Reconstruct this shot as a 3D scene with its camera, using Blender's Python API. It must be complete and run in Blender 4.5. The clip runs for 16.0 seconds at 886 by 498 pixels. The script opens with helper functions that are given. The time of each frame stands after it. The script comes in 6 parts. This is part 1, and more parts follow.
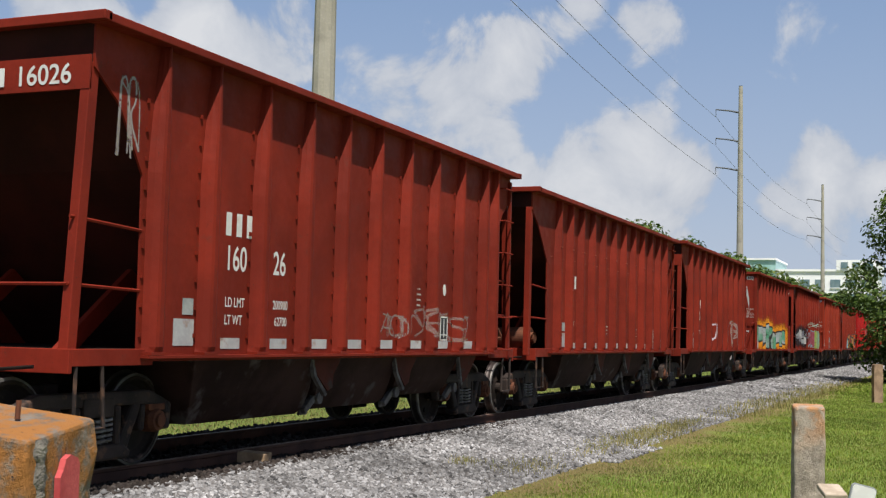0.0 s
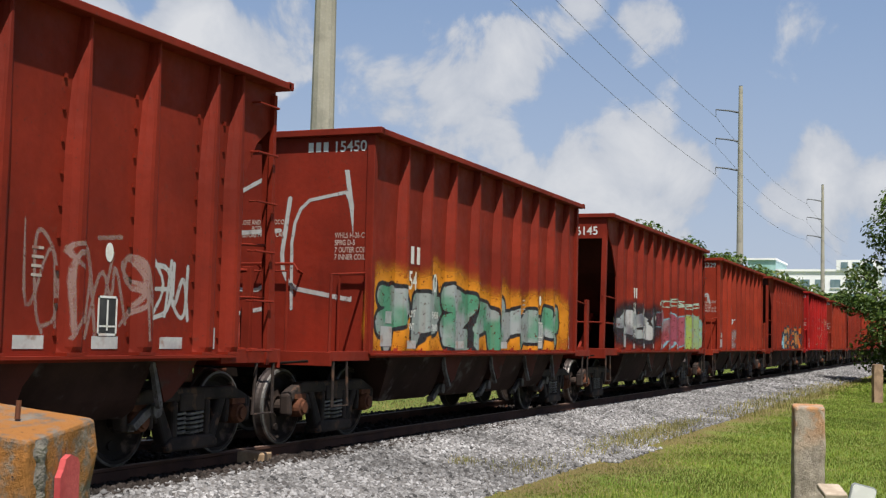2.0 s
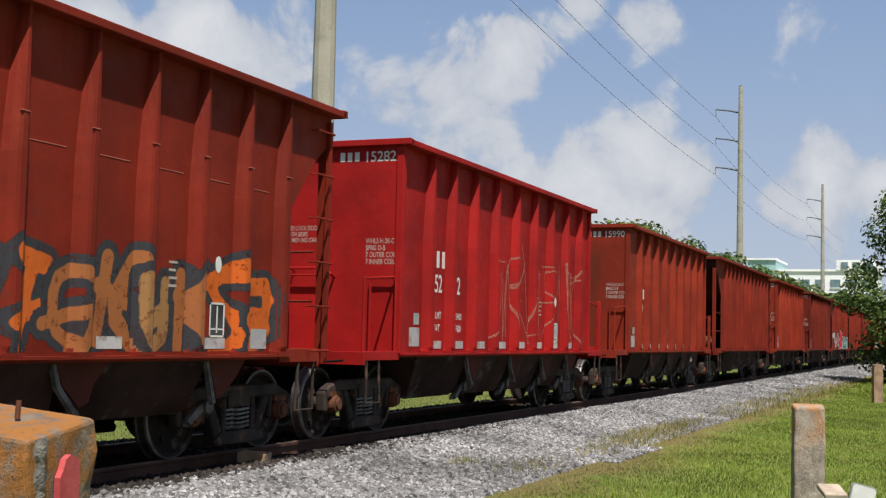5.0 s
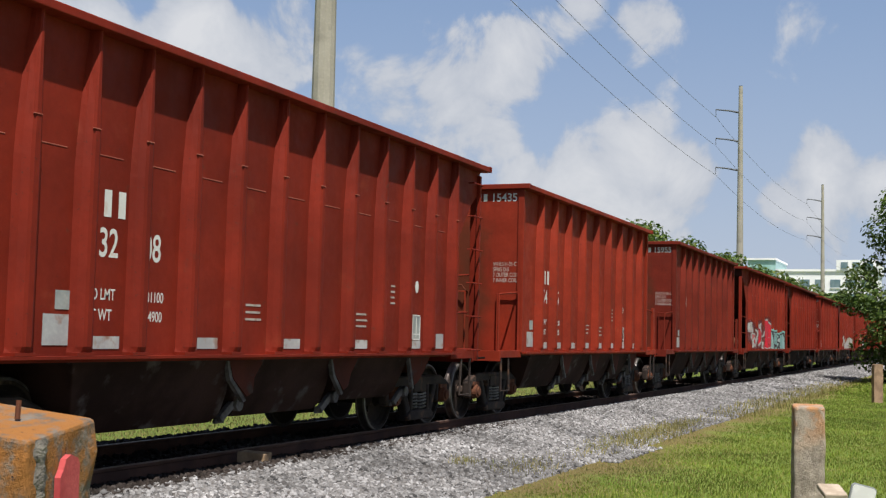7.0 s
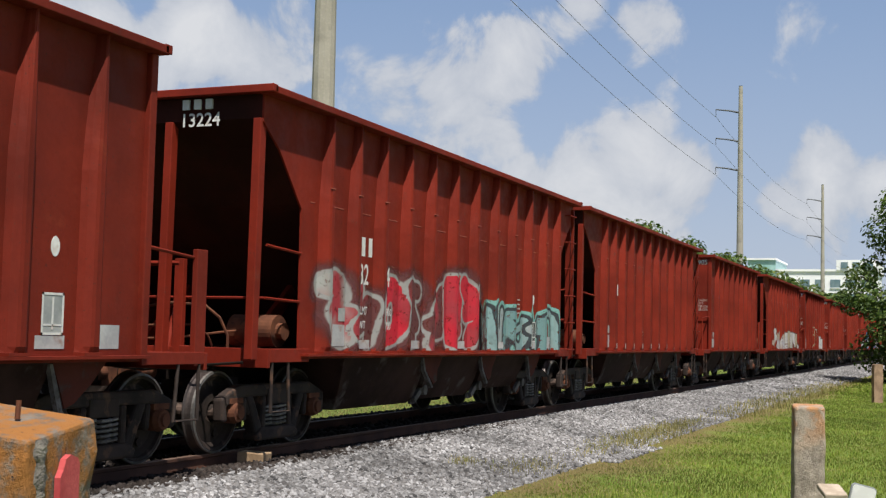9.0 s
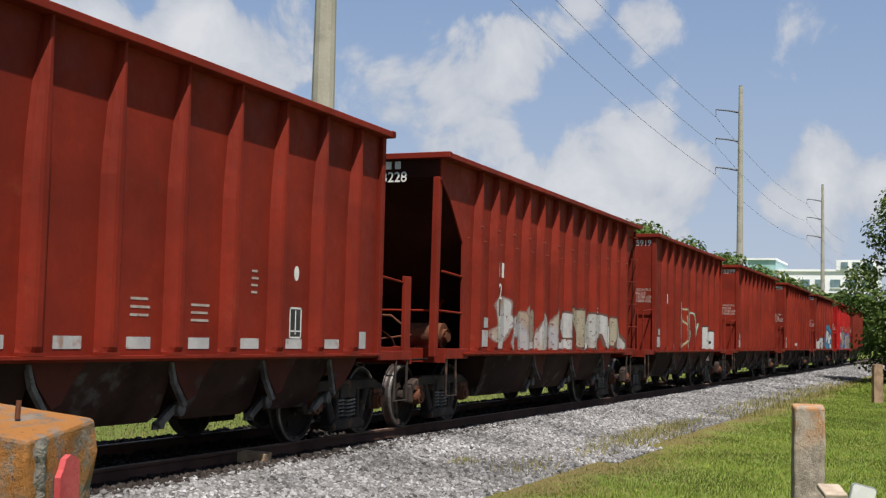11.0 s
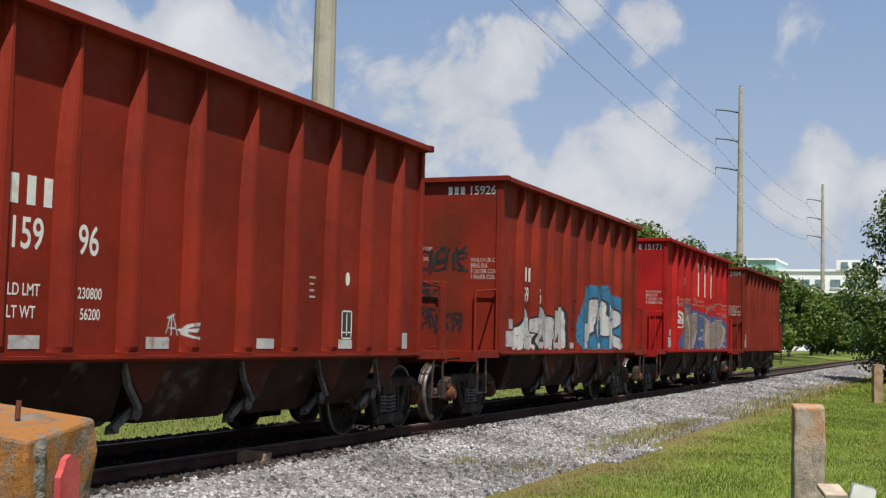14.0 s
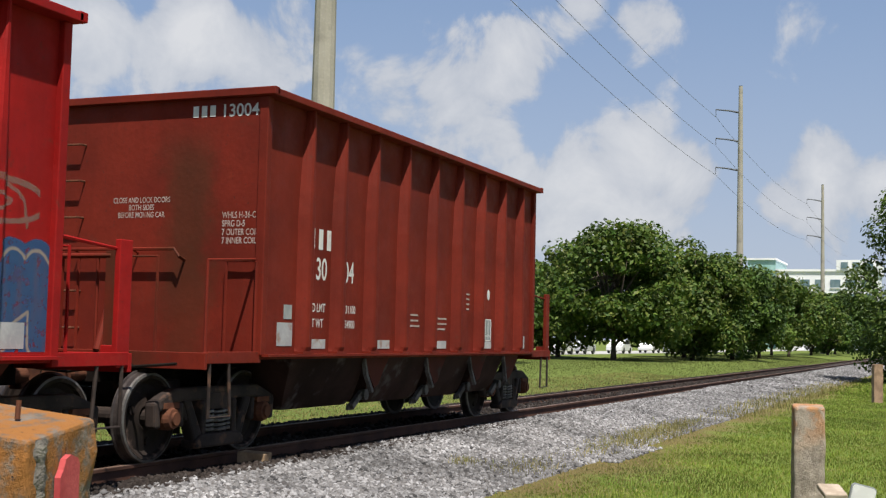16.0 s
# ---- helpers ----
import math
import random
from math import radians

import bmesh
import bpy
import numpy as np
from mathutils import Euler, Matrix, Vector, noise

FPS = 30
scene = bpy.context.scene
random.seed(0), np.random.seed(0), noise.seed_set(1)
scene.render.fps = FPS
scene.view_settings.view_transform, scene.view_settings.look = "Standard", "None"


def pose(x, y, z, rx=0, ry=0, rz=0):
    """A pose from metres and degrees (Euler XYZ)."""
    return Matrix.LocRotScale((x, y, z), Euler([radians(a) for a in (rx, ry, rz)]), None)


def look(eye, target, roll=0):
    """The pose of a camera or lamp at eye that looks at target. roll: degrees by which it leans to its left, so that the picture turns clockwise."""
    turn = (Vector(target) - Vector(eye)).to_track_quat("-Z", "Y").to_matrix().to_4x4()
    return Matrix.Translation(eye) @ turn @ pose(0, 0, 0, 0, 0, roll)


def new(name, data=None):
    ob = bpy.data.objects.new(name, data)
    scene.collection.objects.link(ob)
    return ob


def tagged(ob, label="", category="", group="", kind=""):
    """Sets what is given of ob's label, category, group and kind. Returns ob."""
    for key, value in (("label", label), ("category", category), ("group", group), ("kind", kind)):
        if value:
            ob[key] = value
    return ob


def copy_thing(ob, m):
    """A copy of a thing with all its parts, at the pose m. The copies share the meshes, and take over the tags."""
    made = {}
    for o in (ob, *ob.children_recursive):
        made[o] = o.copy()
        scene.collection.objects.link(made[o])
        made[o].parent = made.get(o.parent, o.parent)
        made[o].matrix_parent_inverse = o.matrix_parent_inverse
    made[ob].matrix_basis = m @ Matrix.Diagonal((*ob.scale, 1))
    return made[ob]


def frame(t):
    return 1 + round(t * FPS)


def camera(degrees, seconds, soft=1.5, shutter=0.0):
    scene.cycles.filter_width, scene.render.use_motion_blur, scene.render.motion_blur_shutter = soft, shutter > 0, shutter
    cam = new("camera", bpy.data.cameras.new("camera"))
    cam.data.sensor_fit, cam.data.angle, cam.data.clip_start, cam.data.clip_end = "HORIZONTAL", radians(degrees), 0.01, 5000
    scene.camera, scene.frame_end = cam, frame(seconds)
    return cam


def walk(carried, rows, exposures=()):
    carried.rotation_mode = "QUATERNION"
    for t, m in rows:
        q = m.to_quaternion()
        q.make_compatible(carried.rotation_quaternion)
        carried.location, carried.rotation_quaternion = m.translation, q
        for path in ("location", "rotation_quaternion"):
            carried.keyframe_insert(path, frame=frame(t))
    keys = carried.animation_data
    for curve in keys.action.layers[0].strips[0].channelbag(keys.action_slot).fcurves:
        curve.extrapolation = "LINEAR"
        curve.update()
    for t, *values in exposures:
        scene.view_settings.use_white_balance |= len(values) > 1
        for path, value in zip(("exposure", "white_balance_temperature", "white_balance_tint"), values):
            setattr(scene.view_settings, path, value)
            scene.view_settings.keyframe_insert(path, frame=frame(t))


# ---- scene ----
cam = camera(39.42, 16.0, soft=1.3)

# exposure, sky and sun
EXPOSURE = 0.58
SKY_STRENGTH = 0.06
SUN_POWER = 5.0
SAG = 1.2
HAZE_LOW, HAZE_HIGH = (5.7, 6.4, 7.9, 1), (3.2, 4.7, 7.7, 1)
CLOUD_DARK, CLOUD_LIGHT = (5.2, 5.6, 6.4, 1), (8.6, 8.6, 8.7, 1)
CLOUDS = [(19.8, 12.7, 4.3, 0.60), (22.4, 11.1, 5.8, 0.72), (25.3, 10.6, 5.0, 0.68), (23.4, 9.1, 5.4, 0.66), (20.8, 9.6, 4.0, 0.5), (26.7, 12.5, 2.7, 0.5), (14.0, 7.6, 4.3, 0.72), (16.3, 6.9, 4.3, 0.68), (11.6, 7.3, 3.7, 0.68), (17.0, 5.6, 4.7, 0.62), (13.9, 5.5, 5.8, 0.62), (18.9, 7.0, 3.1, 0.45), (5.5, 7.5, 3.7, 0.74), (3.5, 6.6, 3.5, 0.68), (6.9, 6.4, 3.3, 0.6), (5.5, 5.3, 4.3, 0.6), (34.3, 13.4, 5.8, 0.74), (31.7, 12.7, 5.4, 0.74), (30.3, 14.0, 3.9, 0.62), (40.0, 13.8, 5.8, 0.8), (16.4, 15.2, 3.4, 0.42), (13.5, 14.8, 3.4, 0.48), (6.4, 14.8, 2.7, 0.3)]
CLOUDS_AROUND = [(80, 30, 14, 0.5), (140, 25, 16, 0.5), (-60, 35, 15, 0.5), (200, 40, 18, 0.5), (-110, 22, 14, 0.5)]


# ---- camera: a still tripod beside the line; x runs along the rails, rail tops are z = 0 ----
EYE = Vector((0.0, -8.402, 1.348))
YAW, PITCH, ROLL = 22.66, 4.036, 1.314
AIM = EYE + Vector((math.cos(radians(YAW)) * math.cos(radians(PITCH)),
                    math.sin(radians(YAW)) * math.cos(radians(PITCH)), math.sin(radians(PITCH))))
walk(cam, [(0.0, look(EYE, AIM, ROLL)), (16.0, look(EYE, AIM, ROLL))], exposures=[(0.0, EXPOSURE), (16.0, EXPOSURE)])

# ---- the train's timetable ----
SPEED = 16.15          # metres a second, towards -x
PITCH_LENGTH = 12.41   # coupler to coupler
LAST_CENTRE = 16.05    # middle of the last car when the clip ends
AXLES = 4.62           # truck centres from the car's middle
WHEEL_R = 0.457

# ---- world, sun ----
SUN_WAY = Vector((-0.38, -0.30, 1.0)).normalized()
SUN_EL = math.asin(SUN_WAY.z)
SUN_AZ = math.atan2(SUN_WAY.x, SUN_WAY.y)


def make_world():
    world = bpy.data.worlds.new("sky")
    scene.world = world
    world.use_nodes = True
    nt = world.node_tree
    nt.nodes.clear()
    n, ln = nt.nodes.new, nt.links.new
    out, bg = n("ShaderNodeOutputWorld"), n("ShaderNodeBackground")
    sky = n("ShaderNodeTexSky")
    sky.sky_type = "NISHITA"
    sky.sun_disc = False
    sky.sun_elevation, sky.sun_rotation = SUN_EL, SUN_AZ
    sky.air_density, sky.dust_density, sky.ozone_density = 1.0, 1.2, 1.5
    tc = n("ShaderNodeTexCoord")

    def math_node(op, a, b=None, c=None):
        m = n("ShaderNodeMath")
        m.operation = op
        for i, v in enumerate((a, b, c)):
            if v is None:
                continue
            if isinstance(v, (int, float)):
                m.inputs[i].default_value = v
            else:
                ln(v, m.inputs[i])
        return m.outputs[0]

    def noise_node(scale, detail, rough, warp=0.0):
        t = n("ShaderNodeTexNoise")
        t.inputs["Scale"].default_value, t.inputs["Detail"].default_value = scale, detail
        t.inputs["Roughness"].default_value, t.inputs["Distortion"].default_value = rough, warp
        ln(tc.outputs["Generated"], t.inputs["Vector"])
        return t.outputs["Fac"]

    puffs, broad = noise_node(11.0, 9.0, 0.58, 0.3), noise_node(3.0, 3.0, 0.5)
    total = None
    # cumulus heaps: bearing (degrees from +x towards +y), height, spread, strength
    for az, el, spread, power in CLOUDS + CLOUDS_AROUND:
        d = Vector((math.cos(radians(az)) * math.cos(radians(el)), math.sin(radians(az)) * math.cos(radians(el)), math.sin(radians(el))))
        dist = n("ShaderNodeVectorMath")
        dist.operation = "DISTANCE"
        ln(tc.outputs["Generated"], dist.inputs[0])
        dist.inputs[1].default_value = d
        fall = n("ShaderNodeMapRange")
        fall.interpolation_type = "SMOOTHSTEP"
        ln(dist.outputs["Value"], fall.inputs["Value"])
        fall.inputs["From Min"].default_value, fall.inputs["From Max"].default_value = 0.0, radians(spread)
        fall.inputs["To Min"].default_value, fall.inputs["To Max"].default_value = power, 0.0
        total = fall.outputs[0] if total is None else math_node("MAXIMUM", total, fall.outputs[0])
    dens = math_node("ADD", total, math_node("MULTIPLY", math_node("SUBTRACT", puffs, 0.5), 1.9))
    dens = math_node("ADD", dens, math_node("MULTIPLY", math_node("SUBTRACT", broad, 0.5), 0.9))
    cover = n("ShaderNodeMapRange")
    cover.interpolation_type = "SMOOTHSTEP"
    ln(dens, cover.inputs["Value"])
    cover.inputs["From Min"].default_value, cover.inputs["From Max"].default_value = 0.33, 0.56
    # pale haze towards the horizon
    sep = n("ShaderNodeSeparateXYZ")
    ln(tc.outputs["Generated"], sep.inputs[0])
    haze = n("ShaderNodeMapRange")
    ln(sep.outputs["Z"], haze.inputs["Value"])
    haze.inputs["From Min"].default_value, haze.inputs["From Max"].default_value = 0.0, 0.30
    haze.inputs["To Min"].default_value, haze.inputs["To Max"].default_value = 0.85, 0.55
    shade = n("ShaderNodeValToRGB")
    shade.color_ramp.elements[0].position, shade.color_ramp.elements[0].color = 0.35, CLOUD_DARK
    shade.color_ramp.elements[1].position, shade.color_ramp.elements[1].color = 0.8, CLOUD_LIGHT
    ln(math_node("ADD", math_node("MULTIPLY", dens, 0.5), math_node("MULTIPLY", puffs, 0.45)), shade.inputs["Fac"])
    hazed, clouded = n("ShaderNodeMix"), n("ShaderNodeMix")
    for m in (hazed, clouded):
        m.data_type = "RGBA"
    clear = n("ShaderNodeMapRange")
    ln(sep.outputs["Z"], clear.inputs["Value"])
    clear.inputs["From Min"].default_value, clear.inputs["From Max"].default_value = 0.30, 0.70
    clear.inputs["To Min"].default_value, clear.inputs["To Max"].default_value = 1.0, 0.0
    ln(math_node("MULTIPLY", haze.outputs[0], clear.outputs[0]), hazed.inputs["Factor"])
    ln(sky.outputs["Color"], hazed.inputs["A"])
    blue = n("ShaderNodeMix")
    blue.data_type = "RGBA"
    height = n("ShaderNodeMapRange")
    ln(sep.outputs["Z"], height.inputs["Value"])
    height.inputs["From Min"].default_value, height.inputs["From Max"].default_value = 0.02, 0.30
    ln(height.outputs[0], blue.inputs["Factor"])
    blue.inputs["A"].default_value, blue.inputs["B"].default_value = HAZE_LOW, HAZE_HIGH
    ln(blue.outputs["Result"], hazed.inputs["B"])
    ln(math_node("MULTIPLY", cover.outputs[0], 0.86), clouded.inputs["Factor"])
    ln(hazed.outputs["Result"], clouded.inputs["A"])
    ln(shade.outputs["Color"], clouded.inputs["B"])
    ln(clouded.outputs["Result"], bg.inputs["Color"])
    bg.inputs["Strength"].default_value = SKY_STRENGTH
    ln(bg.outputs[0], out.inputs["Surface"])


make_world()
sun_data = bpy.data.lights.new("sun", "SUN")
sun_data.energy, sun_data.angle, sun_data.color = SUN_POWER, radians(0.53), (1.0, 0.95, 0.87)
sun = new("sun", sun_data)
sun.matrix_world = look(SUN_WAY * 50, (0, 0, 0))


# ---- materials ----
class Nodes:
    """Short hand for building a material's nodes."""

    def __init__(self, name):
        self.mat = bpy.data.materials.new(name)
        self.mat.use_nodes = True
        self.nt = self.mat.node_tree
        self.nt.nodes.clear()
        self.out = self.n("ShaderNodeOutputMaterial")
        self.bsdf = self.n("ShaderNodeBsdfPrincipled")
        self.link(self.bsdf.outputs[0], self.out.inputs[0])
        self.tc = self.n("ShaderNodeTexCoord")
        self.obj = self.tc.outputs["Object"]

    def n(self, kind):
        return self.nt.nodes.new(kind)

    def link(self, a, b):
        self.nt.links.new(a, b)

    def put(self, socket, v):
        if isinstance(v, bpy.types.NodeSocket):
            self.link(v, socket)
        elif isinstance(v, tuple) and len(v) == 3 and socket.type == "RGBA":
            socket.default_value = (*v, 1)
        else:
            socket.default_value = v

    def op(self, kind, a, b=0.0, clamp=False):
        m = self.n("ShaderNodeMath")
        m.operation, m.use_clamp = kind, clamp
        self.put(m.inputs[0], a)
        self.put(m.inputs[1], b)
        return m.outputs[0]

    def shift(self, vec, loc=(0, 0, 0), scale=(1, 1, 1)):
        m = self.n("ShaderNodeMapping")
        self.link(vec, m.inputs["Vector"])
        m.inputs["Location"].default_value, m.inputs["Scale"].default_value = loc, scale
        return m.outputs[0]

    def noise(self, vec, scale, detail=4.0, rough=0.55, warp=0.0):
        t = self.n("ShaderNodeTexNoise")
        self.link(vec, t.inputs["Vector"])
        t.inputs["Scale"].default_value, t.inputs["Detail"].default_value = scale, detail
        t.inputs["Roughness"].default_value, t.inputs["Distortion"].default_value = rough, warp
        return t.outputs["Fac"]

    def ramp(self, fac, lo, hi, a=0.0, b=1.0):
        r = self.n("ShaderNodeMapRange")
        r.interpolation_type = "SMOOTHSTEP"
        self.put(r.inputs["Value"], fac)
        for k, v in (("From Min", lo), ("From Max", hi), ("To Min", a), ("To Max", b)):
            r.inputs[k].default_value = v
        return r.outputs[0]

    def mix(self, fac, a, b, blend="MIX"):
        m = self.n("ShaderNodeMix")
        m.data_type, m.blend_type = "RGBA", blend
        self.put(m.inputs["Factor"], fac)
        self.put(m.inputs["A"], a)
        self.put(m.inputs["B"], b)
        return m.outputs["Result"]

    def bump(self, height, strength, distance):
        b = self.n("ShaderNodeBump")
        b.inputs["Strength"].default_value, b.inputs["Distance"].default_value = strength, distance
        self.put(b.inputs["Height"], height)
        self.link(b.outputs[0], self.bsdf.inputs["Normal"])

    def done(self, color, rough, metal=0.0, spec=0.4):
        self.put(self.bsdf.inputs["Base Color"], color)
        self.put(self.bsdf.inputs["Roughness"], rough)
        self.bsdf.inputs["Metallic"].default_value = metal
        self.bsdf.inputs["Specular IOR Level"].default_value = spec
        return self.mat


def worn(name, a, b, scale=3.0, fine=40.0, rough=0.8, metal=0.0, relief=0.3, depth=0.004, c=None, spec=0.35):
    """Two tones in large blotches, a fine grain and relief."""
    k = Nodes(name)
    big = k.ramp(k.noise(k.obj, scale, 5), 0.35, 0.65)
    grain = k.noise(k.obj, fine, 4)
    col = k.mix(big, a, b)
    if c:
        col = k.mix(k.ramp(k.noise(k.shift(k.obj, (7, 3, 1)), scale * 2.3, 6), 0.55, 0.68), col, c)
    col = k.mix(k.op("MULTIPLY", k.op("SUBTRACT", grain, 0.5), 0.9, True), col, (0.9, 0.88, 0.85), "OVERLAY")
    k.bump(grain, relief, depth)
    return k.done(col, rough, metal, spec)


def car_paint(name, tone, seed, dirt=0.5, stain=0.0):
    """Oxide-red car paint with streaks, scuffs and rust."""
    k = Nodes(name)
    at = k.shift(k.obj, (seed * 3.7, seed * 1.3, seed * 2.1))
    tone = (tone[0] * 1.06, tone[1] * 0.80, tone[2] * 0.60)
    light = tuple(min(1, c * 1.16) for c in tone)
    dark = tuple(c * 0.72 for c in tone)
    col = k.mix(k.ramp(k.noise(at, 0.9, 4), 0.3, 0.7), dark, light)
    streak = k.noise(k.shift(at, (0, 0, 0), (4.0, 4.0, 0.5)), 1.6, 5, 0.6)
    col = k.mix(k.ramp(streak, 0.47, 0.75, 0.0, 0.42 * dirt + 0.06), col, tuple(c * 0.45 for c in tone))
    rust = k.ramp(k.noise(at, 5.0, 9, 0.72), 0.60, 0.72, 0.0, min(1.0, dirt * 1.3))
    col = k.mix(rust, col, (0.075, 0.028, 0.018))
    chalk = k.ramp(k.noise(k.shift(at, (9, 2, 5)), 2.2, 7, 0.65), 0.60, 0.8, 0.0, 0.28)
    col = k.mix(chalk, col, (0.30, 0.068, 0.030))
    specks = k.ramp(k.noise(k.shift(at, (3, 8, 1)), 34.0, 4, 0.6), 0.64, 0.70, 0.0, 0.7)
    col = k.mix(specks, col, (0.05, 0.018, 0.012))
    grain = k.ramp(k.noise(at, 16.0, 5, 0.7), 0.3, 0.7, 0.0, 0.22)
    col = k.mix(grain, col, tuple(c * 0.55 for c in tone))
    rough = k.ramp(k.noise(at, 4.0, 3), 0.3, 0.7, 0.6, 0.8)
    sep = k.n("ShaderNodeSeparateXYZ")
    k.link(k.obj, sep.inputs[0])
    if stain:
        # a broad oily brown stain down the middle of the leading end sheet
        y = k.op("ADD", sep.outputs["Y"], k.op("MULTIPLY", k.op("SUBTRACT", k.noise(at, 2.2, 5, 0.65), 0.5), 0.7))
        wide = k.op("MULTIPLY", k.ramp(y, -1.02, -0.68), k.ramp(y, -0.05, -0.45))
        tall = k.op("MULTIPLY", k.ramp(sep.outputs["Z"], 1.0, 2.1, 0.75, 1.0), k.ramp(sep.outputs["Z"], 3.75, 3.1))
        wide = k.op("MULTIPLY", k.op("MULTIPLY", wide, tall), k.ramp(sep.outputs["X"], -4.4, -4.5))
        col = k.mix(k.op("MULTIPLY", wide, stain * 0.7), col, (0.042, 0.020, 0.008))
    k.bump(k.noise(at, 1.7, 6, 0.6), 0.4, 0.035)
    return k.done(col, rough, 0.0, 0.18)


def colour_by_piece(name, stops, rough=0.9, fine=60.0, glow_through=0.0):
    """Each loose piece of a mesh takes its own tone."""
    k = Nodes(name)
    geo = k.n("ShaderNodeNewGeometry")
    r = k.n("ShaderNodeValToRGB")
    while len(r.color_ramp.elements) < len(stops):
        r.color_ramp.elements.new(0.5)
    for i, c in enumerate(stops):
        r.color_ramp.elements[i].position = i / (len(stops) - 1)
        r.color_ramp.elements[i].color = (*c, 1)
    k.link(geo.outputs["Random Per Island"], r.inputs["Fac"])
    big = k.ramp(k.noise(k.obj, 0.55, 5), 0.3, 0.7, 0.62, 1.25)
    m = k.n("ShaderNodeVectorMath")
    m.operation = "SCALE"
    k.link(r.outputs["Color"], m.inputs[0])
    k.link(big, m.inputs["Scale"])
    mat = k.done(m.outputs[0], rough, 0.0, 0.25)
    if glow_through:
        tr, ad = k.n("ShaderNodeBsdfTranslucent"), k.n("ShaderNodeMixShader")
        k.link(m.outputs[0], tr.inputs["Color"])
        ad.inputs[0].default_value = glow_through
        k.link(k.bsdf.outputs[0], ad.inputs[1])
        k.link(tr.outputs[0], ad.inputs[2])
        k.link(ad.outputs[0], k.out.inputs[0])
    return mat


M = {}
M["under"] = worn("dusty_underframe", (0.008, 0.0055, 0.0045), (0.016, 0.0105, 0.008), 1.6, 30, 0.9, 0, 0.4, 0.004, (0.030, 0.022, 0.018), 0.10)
# car red taken down to near-black: the shade of the open end is painted in
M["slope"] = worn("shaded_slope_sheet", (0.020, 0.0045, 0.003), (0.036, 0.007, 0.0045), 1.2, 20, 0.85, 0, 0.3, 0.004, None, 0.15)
M["chute"] = worn("dusty_chute", (0.014, 0.0062, 0.005), (0.036, 0.018, 0.015), 1.1, 26, 0.85, 0, 0.35, 0.004, (0.070, 0.058, 0.056), 0.10)
M["truck"] = worn("rusty_truck_casting", (0.014, 0.010, 0.009), (0.036, 0.025, 0.021), 3.0, 50, 0.8, 0.0, 0.5, 0.003, (0.085, 0.046, 0.03), 0.25)
M["rust"] = worn("rusty_iron", (0.070, 0.026, 0.015), (0.125, 0.048, 0.025), 4.0, 60, 0.9, 0.0, 0.5, 0.002, (0.05, 0.022, 0.015), 0.2)
M["wheel"] = worn("wheel_plate", (0.015, 0.011, 0.0095), (0.032, 0.022, 0.018), 2.6, 40, 0.8, 0.0, 0.3, 0.002, (0.10, 0.068, 0.055), 0.2)
M["rib"] = worn("dusty_rib", (0.050, 0.044, 0.043), (0.13, 0.12, 0.12), 5.0, 40, 0.8, 0, 0.3, 0.003, (0.05, 0.04, 0.036), 0.2)
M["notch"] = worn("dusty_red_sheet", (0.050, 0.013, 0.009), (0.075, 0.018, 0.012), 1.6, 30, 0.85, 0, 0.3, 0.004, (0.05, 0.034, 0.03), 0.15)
M["tyre"] = worn("dull_wheel_tyre", (0.045, 0.036, 0.034), (0.085, 0.07, 0.066), 5.0, 80, 0.45, 0.6, 0.1, 0.001)
M["tread"] = worn("polished_tread", (0.12, 0.11, 0.105), (0.19, 0.18, 0.17), 5.0, 80, 0.5, 0.7, 0.1, 0.001)
M["spring"] = worn("bare_spring_steel", (0.10, 0.095, 0.09), (0.17, 0.16, 0.155), 4.0, 60, 0.55, 0.2, 0.3, 0.002, (0.07, 0.04, 0.03), 0.4)
M["rail"] = worn("rusty_rail", (0.050, 0.021, 0.013), (0.085, 0.037, 0.022), 2.0, 60, 0.85, 0.0, 0.4, 0.002)
M["railhead"] = worn("worn_railhead", (0.12, 0.072, 0.052), (0.19, 0.125, 0.10), 1.0, 50, 0.6, 0.2, 0.1, 0.001)
M["tie"] = worn("weathered_tie", (0.018, 0.012, 0.0095), (0.042, 0.030, 0.023), 2.0, 30, 0.95, 0, 0.7, 0.01, (0.16, 0.12, 0.085))
M["seam"] = worn("weld_seam", (0.30, 0.075, 0.05), (0.36, 0.11, 0.075), 2.0, 30, 0.7)
M["white"] = worn("white_marking", (0.52, 0.52, 0.50), (0.62, 0.62, 0.60), 2.0, 30, 0.6, 0, 0.1, 0.001, (0.50, 0.42, 0.38))
M["faded"] = worn("faded_stencil", (0.30, 0.23, 0.20), (0.38, 0.33, 0.30), 4.0, 30, 0.7, 0, 0.1, 0.001, (0.22, 0.10, 0.08))
M["patch"] = worn("reflective_patch", (0.29, 0.29, 0.30), (0.42, 0.42, 0.42), 2.0, 30, 0.4, 0, 0.1, 0.001, (0.24, 0.15, 0.12))
M["black"] = worn("black_panel", (0.02, 0.02, 0.022), (0.05, 0.05, 0.05), 3.0, 30, 0.6)
M["grey"] = worn("grey_panel", (0.20, 0.22, 0.22), (0.32, 0.33, 0.32), 3.0, 30, 0.6)
M["green"] = worn("green_tag", (0.01, 0.20, 0.11), (0.02, 0.26, 0.15), 3.0, 30, 0.5)
M["pole"] = worn("pole_concrete", (0.27, 0.25, 0.205), (0.33, 0.305, 0.255), 0.5, 12, 0.9, 0, 0.3, 0.01, (0.235, 0.22, 0.185))
M["arm"] = worn("arm_steel", (0.07, 0.075, 0.08), (0.11, 0.115, 0.12), 3, 30, 0.6, 0.4)
